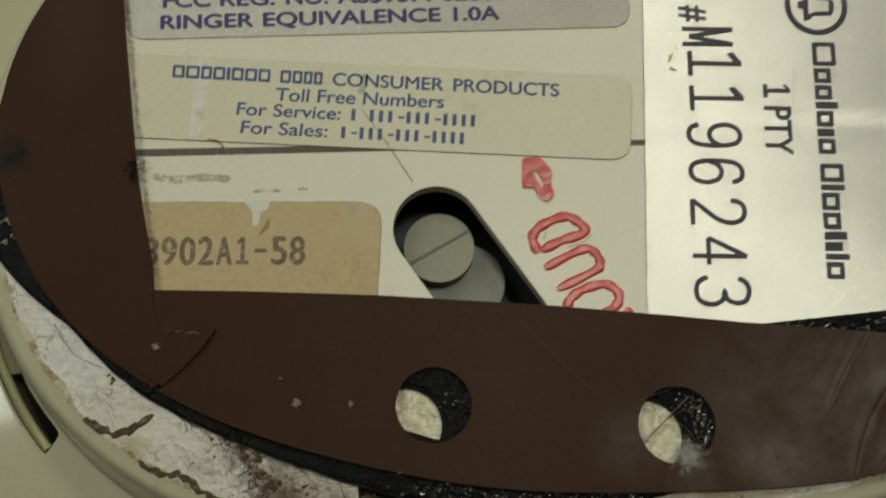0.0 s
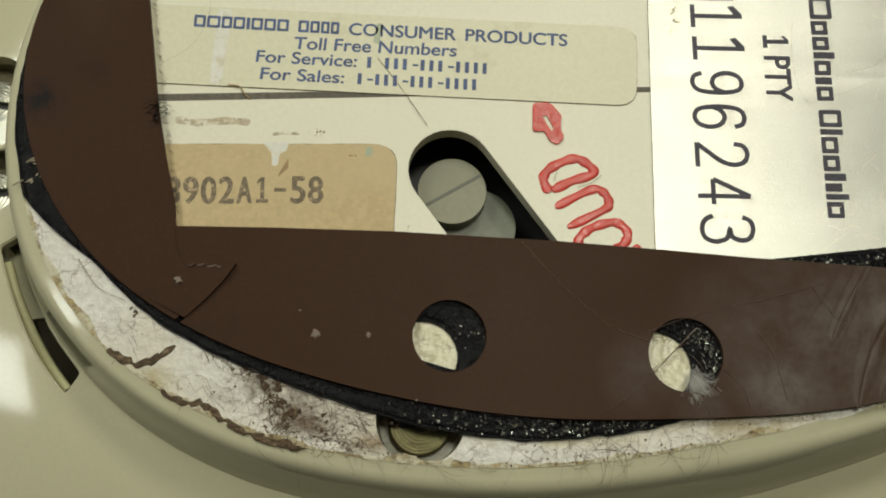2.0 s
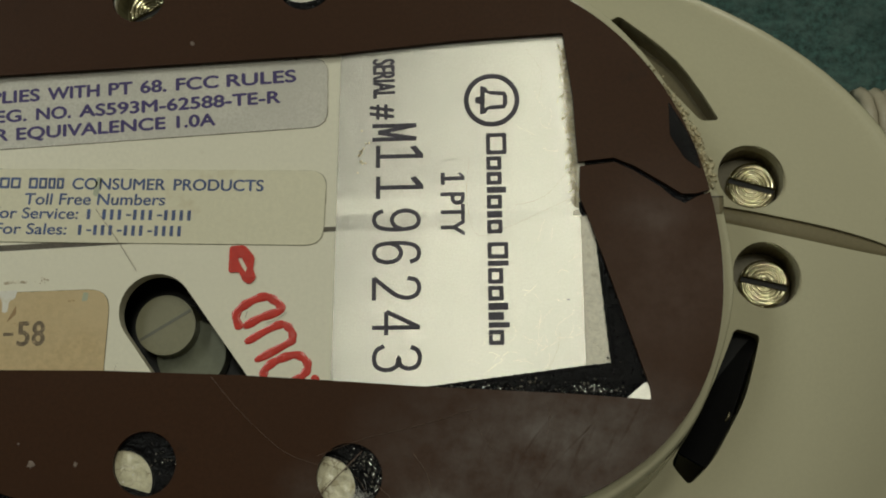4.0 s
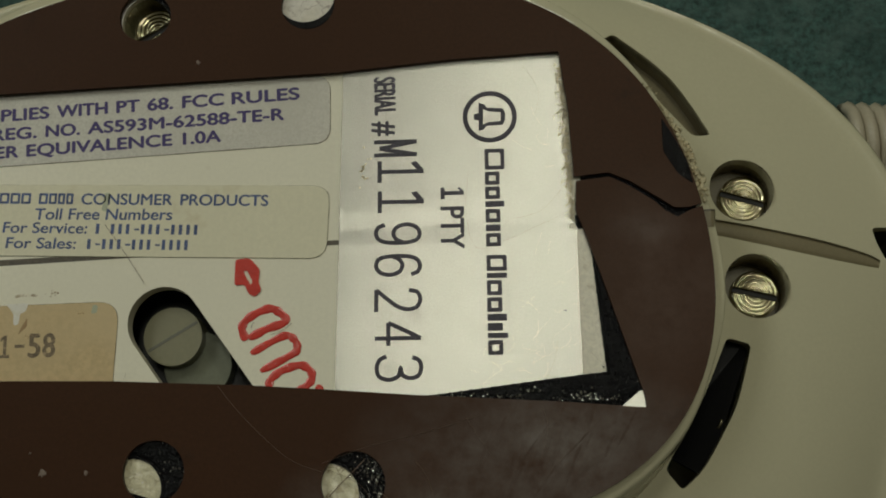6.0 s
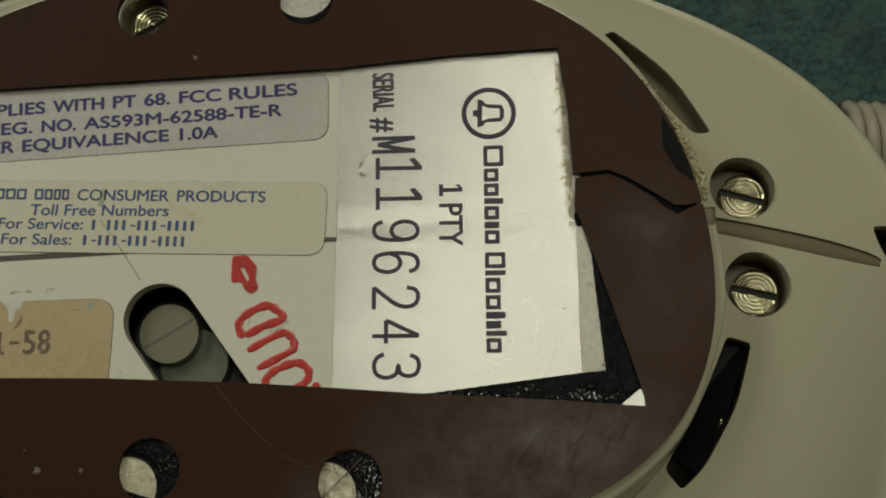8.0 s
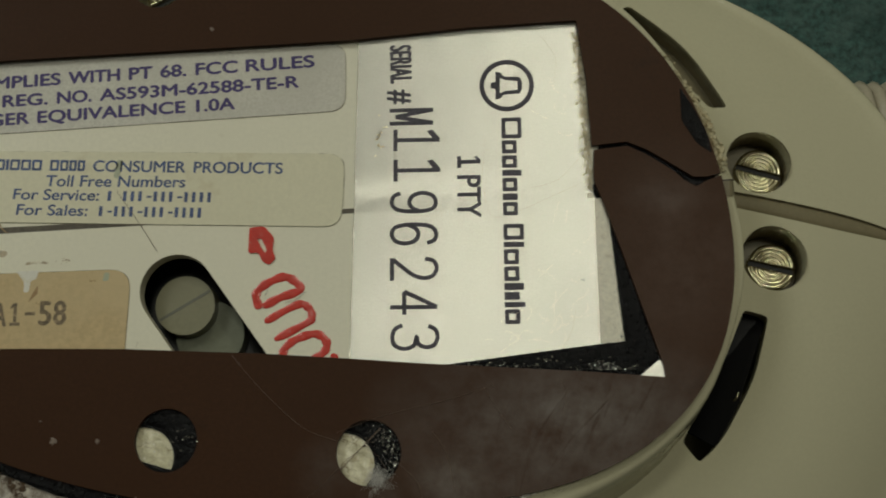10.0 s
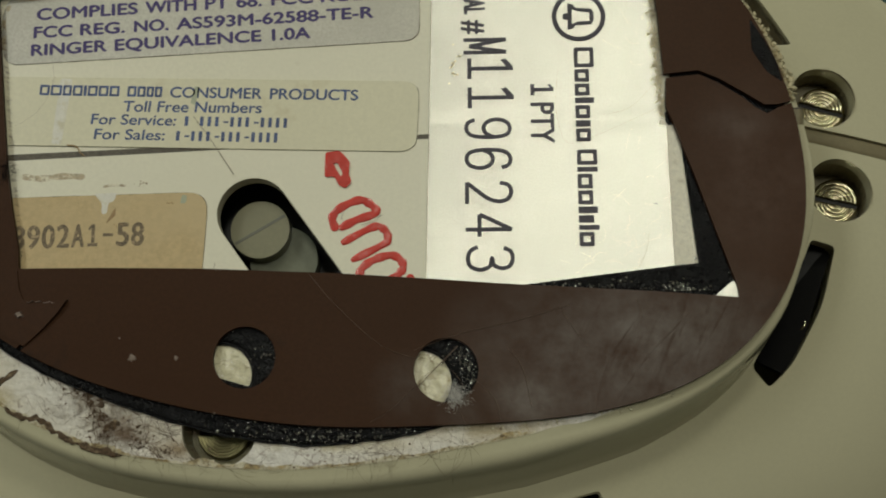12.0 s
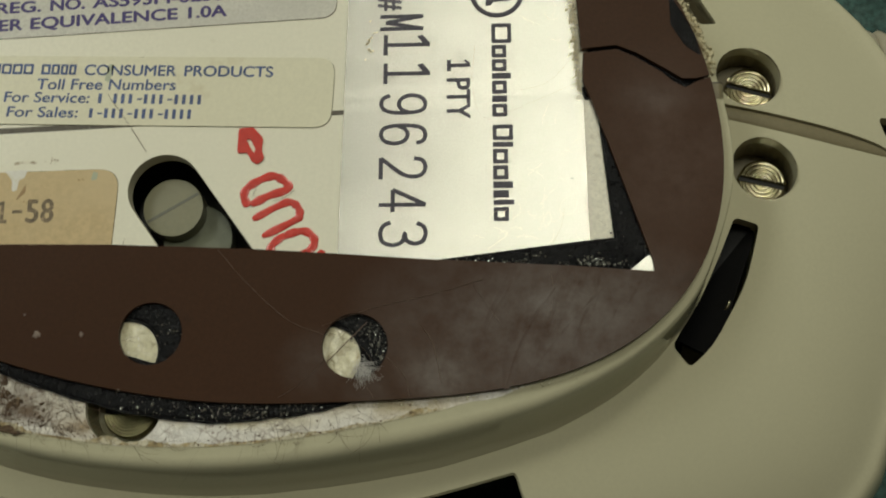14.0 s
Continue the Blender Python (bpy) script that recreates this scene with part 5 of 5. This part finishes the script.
def hairs():
    long_ones = (
        ([(-36.5, 2.6), (-33.0, -2.0), (-29.6, -6.9)], 0.3, 0.04),
        ([(-17.0, -23.0), (-12.5, -28.0), (-6.0, -33.6), (-0.8, -35.6)], 1.4, 0.035),
        ([(-3.5, -43.5), (0.5, -38.8), (5.4, -33.6)], 0.75, 0.07),
        ([(27.5, 3.0), (32.0, 4.5), (36.4, 9.6)], 0.38, 0.016),
        ([(20.5, 10.5), (20.2, 4.0), (21.8, -1.5), (26.0, -0.5), (31.5, 2.0), (37.0, 4.6)], 0.38, 0.014),
        ([(29.0, 28.0), (31.5, 24.0), (31.0, 20.0)], 0.38, 0.014),
        ([(32.0, -22.0), (33.5, -19.0), (34.0, -16.0)], 0.38, 0.02),
        ([(-60.5, 15.0), (-59.5, 8.5), (-61.5, 3.5), (-65.5, 0.5)], 0.3, 0.01),
        ([(13.0, -34.0), (15.0, -37.0), (16.3, -42.5)], 1.42, 0.04),
        ([(8.0, -38.5), (11.0, -41.5), (11.8, -44.5)], 1.42, 0.03),
        ([(-0.8, -35.0), (2.4, -36.2), (5.0, -37.6), (6.6, -40.0)], 0.9, 0.022),
        ([(-7.0, -45.0), (-3.5, -42.6), (0.5, -38.4), (4.0, -35.6)], 1.42, 0.022),
        ([(3.6, -41.6), (6.0, -43.6), (7.2, -46.0)], 1.42, 0.02),
        ([(-1.0, -34.4), (6.0, -31.8), (14.0, -29.8), (22.0, -27.4)], 1.42, 0.03),
        ([(24.5, -33.6), (22.0, -30.2), (20.4, -27.6)], 1.42, 0.02),
        ([(31.8, -26.4), (32.4, -29.0), (31.8, -32.0)], 1.42, 0.022),
        ([(-9.5, -14.9), (-7.8, -14.3), (-6.4, -13.2)], 0.2, 0.03),
        ([(-12.6, -14.1), (-12.5, -13.4), (-12.2, -13.0)], 0.2, 0.03),
        ([(-35.0, -25.2), (-32.5, -23.4), (-31.6, -21.0)], 0.25, 0.02),
        ([(-62.4, -33.0), (-58.5, -36.4), (-55.4, -37.0), (-52.6, -36.2)], 0.5, 0.03),
        ([(-73.4, -27.0), (-70.6, -30.6), (-67.0, -32.2)], 0.6, 0.035),
        ([(-59.0, -36.2), (-54.0, -38.0), (-49.0, -41.5), (-45.0, -43.0)], 0.55, 0.03),
    )
    for pts, z, r in long_ones:
        ob = mesh_ob("hair", *tube(on_base(pts, z), r * MM, 5), M_HAIR, smooth=True)
        tagged(ob, "single thin dark hair lying on the telephone base", "hair", "loose hairs on the telephone")
    rnd = random.Random(11)
    pieces = []
    spots = ((-52, -42.5, 3.2, 1.6, 34), (-47, -46, 3.2, 1.6, 52), (-41, -48, 3.0, 1.2, 40), (-34, -49.3, 3.5, 0.9, 22), (-8, -49.2, 3.4, 0.9, 46), (4, -47.6, 3.6, 0.7, 20), (-24, -51.5, 3.0, 0.7, 14), (-66, -35, 3.5, 2.0, 10))
    for x, y, wide, high in [(u + rnd.gauss(0, p), v + rnd.gauss(0, q) - 0.0, p, q) for u, v, p, q, k in spots for m in range(k)]:
        head, curl, step = rnd.gauss(-0.45, 1.0), rnd.uniform(-0.2, 0.2), rnd.uniform(0.2, 0.75)
        line = []
        for j in range(9):
            line.append(w3(x, y, 0.10 + 0.25 * math.sin(j * 0.4) ** 2))
            x, y = x + step * math.cos(head), y + step * math.sin(head)
            head += curl + rnd.gauss(0, 0.16)
        pieces.append(tube(line, rnd.uniform(0.008, 0.02) * MM, 4))
    # a mat of brown fibres runs aslant over the residue and on along the pad
    for path, count in (([(-57.0, -37.6), (-52.5, -40.2), (-48.8, -42.6), (-47.2, -45.0), (-46.2, -47.8)], 170), ([(-50.0, -40.8), (-42.0, -44.0), (-36.0, -46.6)], 70), ([(-47.5, -47.0), (-42.0, -48.4), (-37.0, -49.4)], 60)):
        line = smooth_line([(*p, 0) for p in path], 10)
        for i in range(count):
            k = rnd.randrange(len(line) - 1)
            d = line[k + 1] - line[k]
            x, y = line[k].x + rnd.gauss(0, 0.55), line[k].y + rnd.gauss(0, 0.45)
            head, curl, step = math.atan2(d.y, d.x) + rnd.gauss(0, 0.8), rnd.uniform(-0.35, 0.35), rnd.uniform(0.12, 0.4)
            fibre = []
            for j in range(8):
                fibre.append(w3(x, y, 0.06 + 0.16 * math.sin(j * 0.45) ** 2))
                x, y, head = x + step * math.cos(head), y + step * math.sin(head), head + curl + rnd.gauss(0, 0.2)
            pieces.append(tube(fibre, rnd.uniform(0.010, 0.034) * MM, 4))
    tagged(mesh_ob("hair_tangle", *merged(pieces), M_HAIR, phone, "fine dark hairs caught in the residue"), kind="stuff")
    pieces = []
    for i in range(260):
        x, y = 5.0 + rnd.gauss(0, 0.75), -40.2 + rnd.gauss(0, 0.7)
        head, curl = rnd.gauss(4.9, 0.45), rnd.uniform(-0.25, 0.25)
        line = []
        for j in range(7):
            line.append(w3(x, y, 1.0 + 0.09 * j + rnd.uniform(0, 0.1)))
            x, y = x + 0.30 * math.cos(head), y + 0.30 * math.sin(head)
            head += curl
        pieces.append(tube(line, 0.010 * MM, 4))
    tagged(mesh_ob("lint", *merged(pieces), M_LINT), "small tuft of pale lint caught at a hole of the pad", "lint")


def label_hairs():
    rnd = random.Random(31)
    pieces = []
    for i in range(44):
        x, y = (rnd.uniform(30, 40), rnd.uniform(-21, 27)) if i % 2 else (rnd.uniform(22, 40), rnd.uniform(-21.5, -16))
        x = min(x, 37.4 - max(0, y) * 0.07 + (2.5 if y < 0 else 0))
        head, curl, step = rnd.uniform(0, 6.28), rnd.uniform(-0.35, 0.35), rnd.uniform(0.2, 0.55)
        line = []
        for j in range(8):
            line.append(w3(x, y, 0.36))
            x, y = x + step * math.cos(head), y + step * math.sin(head)
            head += curl
        pieces.append(tube(line, rnd.uniform(0.007, 0.013) * MM, 4))
    tagged(mesh_ob("label_fuzz", *merged(pieces), M_FUZZ, phone, "fine pale hairs along the foil label"), kind="stuff")


def edge_grime():
    """Thin dirt gathered along the edges of the labels."""
    rnd = random.Random(41)
    for out in LABEL_EDGES:
        line = [w3(x + rnd.gauss(0, 0.015), y + rnd.gauss(0, 0.015), 0.04 + rnd.uniform(-0.05, 0.07)) for x, y in fine(out)]
        mesh_ob("edge_grime", *tube(line, 0.00006, 5), M_GRIME, phone, "thin line of dirt along a label edge")


def fine(loop, step=0.8):
    """The closed outline with points at close, even steps."""
    out = []
    for i, p in enumerate(loop):
        a, b = Vector(loop[i - 1]), Vector(p)
        n = max(1, int((b - a).length / step))
        out += [tuple(a + (b - a) * (k / n)) for k in range(n)]
    return out + out[:1]


M_FUZZ = material("pale_hair", (0.42, 0.36, 0.26), 0.5)
M_GRIME = material("edge_grime", (0.13, 0.10, 0.06), 0.8, vary=0.4, grain=1500)
hairs()
label_hairs()
edge_grime()


def blob(x, y, r, rnd, z0, z1, k=1.0, turn=0.0):
    n = 12
    pts = []
    for i in range(n):
        a = 2 * math.pi * i / n
        q = r * rnd.uniform(0.6, 1.25)
        u, v = q * math.cos(a), q * k * math.sin(a)
        pts.append((x + u * math.cos(turn) - v * math.sin(turn), y + u * math.sin(turn) + v * math.cos(turn)))
    verts = [w3(*p, z0) for p in pts] + [w3(x + (p[0] - x) * 0.6, y + (p[1] - y) * 0.6, z1) for p in pts]
    faces = [(i, (i + 1) % n, n + (i + 1) % n, n + i) for i in range(n)] + [tuple(range(n, 2 * n))]
    return verts, faces


def dirt():
    rnd = random.Random(21)
    for pts, wdt in (([(-68.6, -38.2), (-66.5, -39.8), (-64.4, -40.2), (-62.4, -39.2), (-60.8, -38.0)], 0.8),
                     ([(-61.9, -43.5), (-58.6, -45.0), (-56.7, -44.8), (-54.7, -46.3), (-51.9, -47.9), (-48.0, -49.2), (-43.5, -50.2)], 0.7),
                     ([(-46.6, -46.8), (-45.6, -45.6), (-44.6, -45.2)], 0.6)):
        verts, faces = stroke(pts, wdt * 1.1, -0.02, 0.14)
        out = []
        for v in verts:
            lump = 0.35 * noise.noise(Vector((v.x, v.y, 0)) * 1700) + 0.25 * noise.noise(Vector((v.x, v.y, 0.1)) * 4200)
            slide = 0.5 * noise.noise(Vector((v.x, v.y, 0.3)) * 900) + 0.1 * noise.noise(Vector((v.x, v.y, 0.7)) * 2600)
            out.append(Vector((v.x + slide * 1.0 * MM, v.y + slide * 1.3 * MM, Z + (v.z - Z) * (1 + lump * 1.6))))
        mesh_ob("dirt_crust", out, faces, M_DIRT, phone, "brown crust of dirt")
    pieces = []
    for i in range(130):
        a = radians(rnd.uniform(190, 300)) if i % 3 == 0 else radians(rnd.gauss(235, 9))
        x, y = wave(FOOT_C, FOOT, a)
        d = Vector((x - FOOT_C[0], y - FOOT_C[1])).normalized()
        k = 1.0 + abs(rnd.gauss(0, 1.0)) if i % 5 < 3 else rnd.uniform(1, 9)
        pieces.append(blob(x - d.x * k, y - d.y * k, rnd.choice((0.04, 0.05, 0.06, 0.08, 0.1, 0.15, 0.22)), rnd, 0.0, 0.06, rnd.uniform(0.5, 1), rnd.uniform(0, 3)))
    tagged(mesh_ob("dirt_specks", *merged(pieces), M_CRUMB, phone, "brown dirt specks along the residue"), kind="stuff")
    for cx, cy, wide, high, count in ((-46.5, -45.6, 2.6, 1.2, 50), (-51, -42.0, 2.0, 1.2, 26), (-40.5, -47.8, 2.6, 0.9, 40), (-33, -49.8, 4.0, 0.7, 30)):
        crumbs = [blob(cx + rnd.gauss(0, wide), cy + rnd.gauss(0, high) - 0.25 * (rnd.random() - 0.5) * wide, 0.05 + 0.16 * rnd.random() ** 3, rnd, 0.0, rnd.uniform(0.04, 0.10), rnd.uniform(0.4, 1), rnd.uniform(0, 3)) for i in range(count)]
        tagged(mesh_ob("crumb_dirt", *merged(crumbs), M_CRUMB, phone, "scattered brown dirt crumbs on the residue"), kind="stuff")
    for cx, cy, count in ((-48.6, -42.6, 16), (-47.4, -44.4, 14), (-44.8, -45.6, 12), (-49.8, -41.4, 8), (-41.6, -46.9, 6), (-66.6, -33.6, 4), (-52.0, -40.6, 5)):
        clot = [blob(cx + rnd.gauss(0, 0.75), cy + rnd.gauss(0, 0.5), rnd.uniform(0.15, 0.5), rnd, 0.0, rnd.uniform(0.1, 0.25), rnd.uniform(0.35, 0.9), rnd.uniform(0, 3)) for i in range(count)]
        tagged(mesh_ob("dirt_clot", *merged(clot), M_DIRT, phone, "dark brown clot of dirt on the residue"), kind="stuff")
    rim, inner = [], []
    for i in range(260):
        a = radians(184 + 120 * i / 259)
        x, y = wave(FOOT_C, FOOT, a)
        d = Vector((x - FOOT_C[0], y - FOOT_C[1])).normalized()
        k = 1.0 + 1.7 * max(0.0, noise.noise((i * 0.09, 3.1, 0.0)) + 0.25) ** 1.5 + 0.5 * abs(noise.noise((i * 0.6, 7.0, 0.0)))
        rim.append(w3(x - d.x * 0.75, y - d.y * 0.75, 0.04))
        inner.append(w3(x - d.x * k, y - d.y * k, 0.04))
    n = len(rim)
    mesh_ob("rim_stain", rim + inner, [(i, i + 1, n + i + 1, n + i) for i in range(n - 1)], M_RIMSTAIN, phone, "brown stain along the rim of the residue")
    for i in range(9):
        x, y, head = -80.8 + rnd.gauss(0, 1.0), -14.6 + rnd.gauss(0, 1.4), rnd.uniform(-0.4, 0.8)
        mesh_ob("glue_strand", *stroke([(x - 0.8 * math.cos(head), y - 0.8 * math.sin(head)), (x, y + rnd.uniform(-0.2, 0.2)), (x + 0.8 * math.cos(head), y + 0.8 * math.sin(head))], rnd.uniform(0.12, 0.4), 0.45, 0.62), M_STRAND, phone, "pale dried strand of glue")
    for x, y, r in ((-60.4, -29.6, 0.75), (-42.9, -36.0, 0.6), (-36.3, -35.9, 0.4), (-22.8, 29.0, 0.45), (-45.0, -33.0, 0.2), (-30.0, -44.0, 0.2)):
        mesh_ob("fleck", *blob(x, y, r, rnd, 1.34, 1.95 if x < -60 else 1.45), M_FLECK, phone, "pale dried fleck on the rubber")
    for pts, wdt in (([(-63.0, -7.2), (-60.0, -7.6), (-56.5, -7.2), (-53.0, -7.3)], 1.0), ([(-50.0, -8.9), (-48.2, -8.6), (-46.4, -8.7)], 0.45)):
        mesh_ob("scuff_mark", *stroke(pts, wdt, 0.0, 0.03), M_SCUFF2, phone, "faint brown rub mark")
    pieces = []
    for i in range(60):
        x, y, head = -65.0 + rnd.gauss(0, 0.4), -6.6 + rnd.gauss(0, 0.9), rnd.uniform(0, 6.28)
        line = []
        for k in range(6):
            line.append(w3(x, y, 1.38 + rnd.uniform(0, 0.1)))
            x, y, head = x + 0.25 * math.cos(head), y + 0.25 * math.sin(head), head + rnd.uniform(-0.5, 0.5)
        pieces.append(tube(line, rnd.uniform(0.01, 0.035) * MM, 4))
    mesh_ob("dirt_clump", *merged(pieces), M_GLUE, phone, "dark clump of dirt and fibres at the pad edge")
    pieces = []
    for i in range(420):
        y = rnd.uniform(3, 28)
        x, head = 36.7 - y * 0.07 + rnd.gauss(-0.2, 0.4), rnd.uniform(-1.6, 1.6)
        line = []
        for k in range(5):
            line.append(w3(x, y, 0.33 + 0.03 * k))
            x, y, head = x + 0.16 * math.cos(head), y + 0.16 * math.sin(head), head + rnd.uniform(-0.6, 0.6)
        pieces.append(tube(line, rnd.uniform(0.02, 0.06) * MM, 4))
    tagged(mesh_ob("frayed_paper", *merged(pieces), M_FRAY, phone, "frayed paper fibres along the foil label"), kind="stuff")
    pieces = []
    for i in range(260):
        v = rnd.random()
        if i % 3:
            x, y, head = -61.6 - 7.6 * v + rnd.gauss(0, 0.12), -21 + 42 * v, rnd.gauss(0, 0.7)
        else:
            x, y, head = 36.9 - 1.8 * v + rnd.gauss(0, 0.15), 9 + 20 * v, rnd.gauss(3.1, 0.7)
        line = []
        for k in range(5):
            line.append(w3(x, y, 1.2 - 0.12 * k))
            x, y, head = x + 0.14 * math.cos(head), y + 0.14 * math.sin(head), head + rnd.uniform(-0.5, 0.5)
        pieces.append(tube(line, rnd.uniform(0.008, 0.03) * MM, 4))
    tagged(mesh_ob("edge_fuzz", *merged(pieces), M_TEAR, phone, "short torn fibres along the cut edge of the pad"), kind="stuff")
    smuts = [blob(x + rnd.gauss(0, w), y + rnd.gauss(0, 0.2), rnd.uniform(0.05, 0.2), rnd, 0.0, 0.2, rnd.uniform(0.4, 1), rnd.uniform(0, 3)) for x, y, w, n in ((-59.2, 9.1, 0.8, 9), (-55.2, 8.6, 0.7, 12), (-66.3, 8.7, 0.4, 5), (-47.6, -15.0, 0.9, 14), (-39.0, -11.6, 0.3, 4), (-44.0, -8.5, 0.8, 8)) for k in range(n)]
    tagged(mesh_ob("label_smut", *merged(smuts), M_SCUFF, phone, "small brown smuts along the label edges"), kind="stuff")
    mesh_ob("brown_fibre", *tube([w3(*p) for p in smooth_line([(-56.3, -2.1, 0.25), (-54.7, -2.4, 0.45), (-54.0, -3.4, 0.4), (-53.2, -4.0, 0.2)], 5)], 0.00009, 5), M_SCUFF, phone, "short brown fibre over the seam")
    pieces = [blob(4.0 + rnd.gauss(0, 0.5), 11.2 + rnd.gauss(0, 1.2), rnd.uniform(0.08, 0.2), rnd, 0.3, 0.36) for i in range(14)]
    mesh_ob("glue_stain", *merged(pieces), M_STAIN2, phone, "yellow dried glue on the foil label")
    pieces = []
    for i in range(420):
        x, y = wave(PAD_C, PAD, radians(rnd.gauss(13, 4.5)))
        if y < 5.4:
            continue
        pieces.append(blob(x + rnd.gauss(0.75, 0.4), y, 0.08 + 0.38 * rnd.random() ** 2, rnd, 0.0, rnd.uniform(0.1, 0.6)))
    wet = []
    for i in range(110):
        x, y = wave(PAD_C, PAD, radians(rnd.uniform(288, 322)))
        d = Vector((x - PAD_C[0], y - PAD_C[1])).normalized()
        k = abs(rnd.gauss(0.2, 0.6))
        wet.append(blob(x + d.x * k, y + d.y * k, 0.06 + 0.26 * rnd.random() ** 2, rnd, 0.0, rnd.uniform(0.08, 0.3), rnd.uniform(0.3, 0.8), rnd.uniform(0, 3)))
    rust = []
    for i in range(110):
        a = radians(rnd.uniform(262, 300))
        x, y = wave(FOOT_C, FOOT, a)
        d = Vector((x - FOOT_C[0], y - FOOT_C[1])).normalized()
        k = 0.9 + abs(rnd.gauss(0, 0.35)) + (rnd.uniform(0, 2.0) if i % 4 == 0 else 0)
        rust.append(blob(x - d.x * k, y - d.y * k, 0.05 + 0.22 * rnd.random() ** 3, rnd, 0.0, 0.15, rnd.uniform(0.4, 1.0), rnd.uniform(0, 3)))
    tagged(mesh_ob("rust_speck", *merged(rust), M_CRUMB, phone, "brown specks of dirt along the residue"), kind="stuff")
    tagged(mesh_ob("glue_bead", *merged(wet), M_OLDGLUE, phone, "yellow glossy beads of old glue under the pad edge"), kind="stuff")
    tagged(mesh_ob("rim_dirt", *merged(pieces), M_STAIN2, phone, "yellow brown grime beside the pad"), kind="stuff")


M_DIRT = material("brown_dirt", (0.11, 0.07, 0.038), 0.7, vary=0.45, grain=1500, bump=1.0, bump_scale=2200, spots=(0.30, 0.23, 0.14), spot_scale=900, spot_range=(0.52, 0.7))
M_STRAND = material("glue_strand", (0.34, 0.28, 0.18), 0.5, vary=0.25)
M_CRUMB = material("dirt_crumb", (0.19, 0.13, 0.085), 0.8, vary=0.4, grain=1500, bump=0.6, bump_scale=3000)
M_RIMSTAIN = material("rim_stain", (0.36, 0.28, 0.14), 0.7, vary=0.4, grain=1800, bump=0.6, bump_scale=2000, spots=(0.62, 0.58, 0.44), spot_scale=420, spot_range=(0.42, 0.58))
M_SCUFF2 = material("rub_mark", (0.50, 0.42, 0.29), 0.6, vary=0.25, grain=1500, spots=(0.79, 0.75, 0.60), spot_scale=650, spot_range=(0.47, 0.56))
M_FRAY = material("paper_fibre", (0.68, 0.61, 0.41), 0.8, vary=0.2)
M_STAIN2 = material("yellow_grime", (0.56, 0.50, 0.32), 0.7, vary=0.3, grain=1500, spots=(0.30, 0.22, 0.10), spot_scale=600, spot_range=(0.5, 0.65))
dirt()
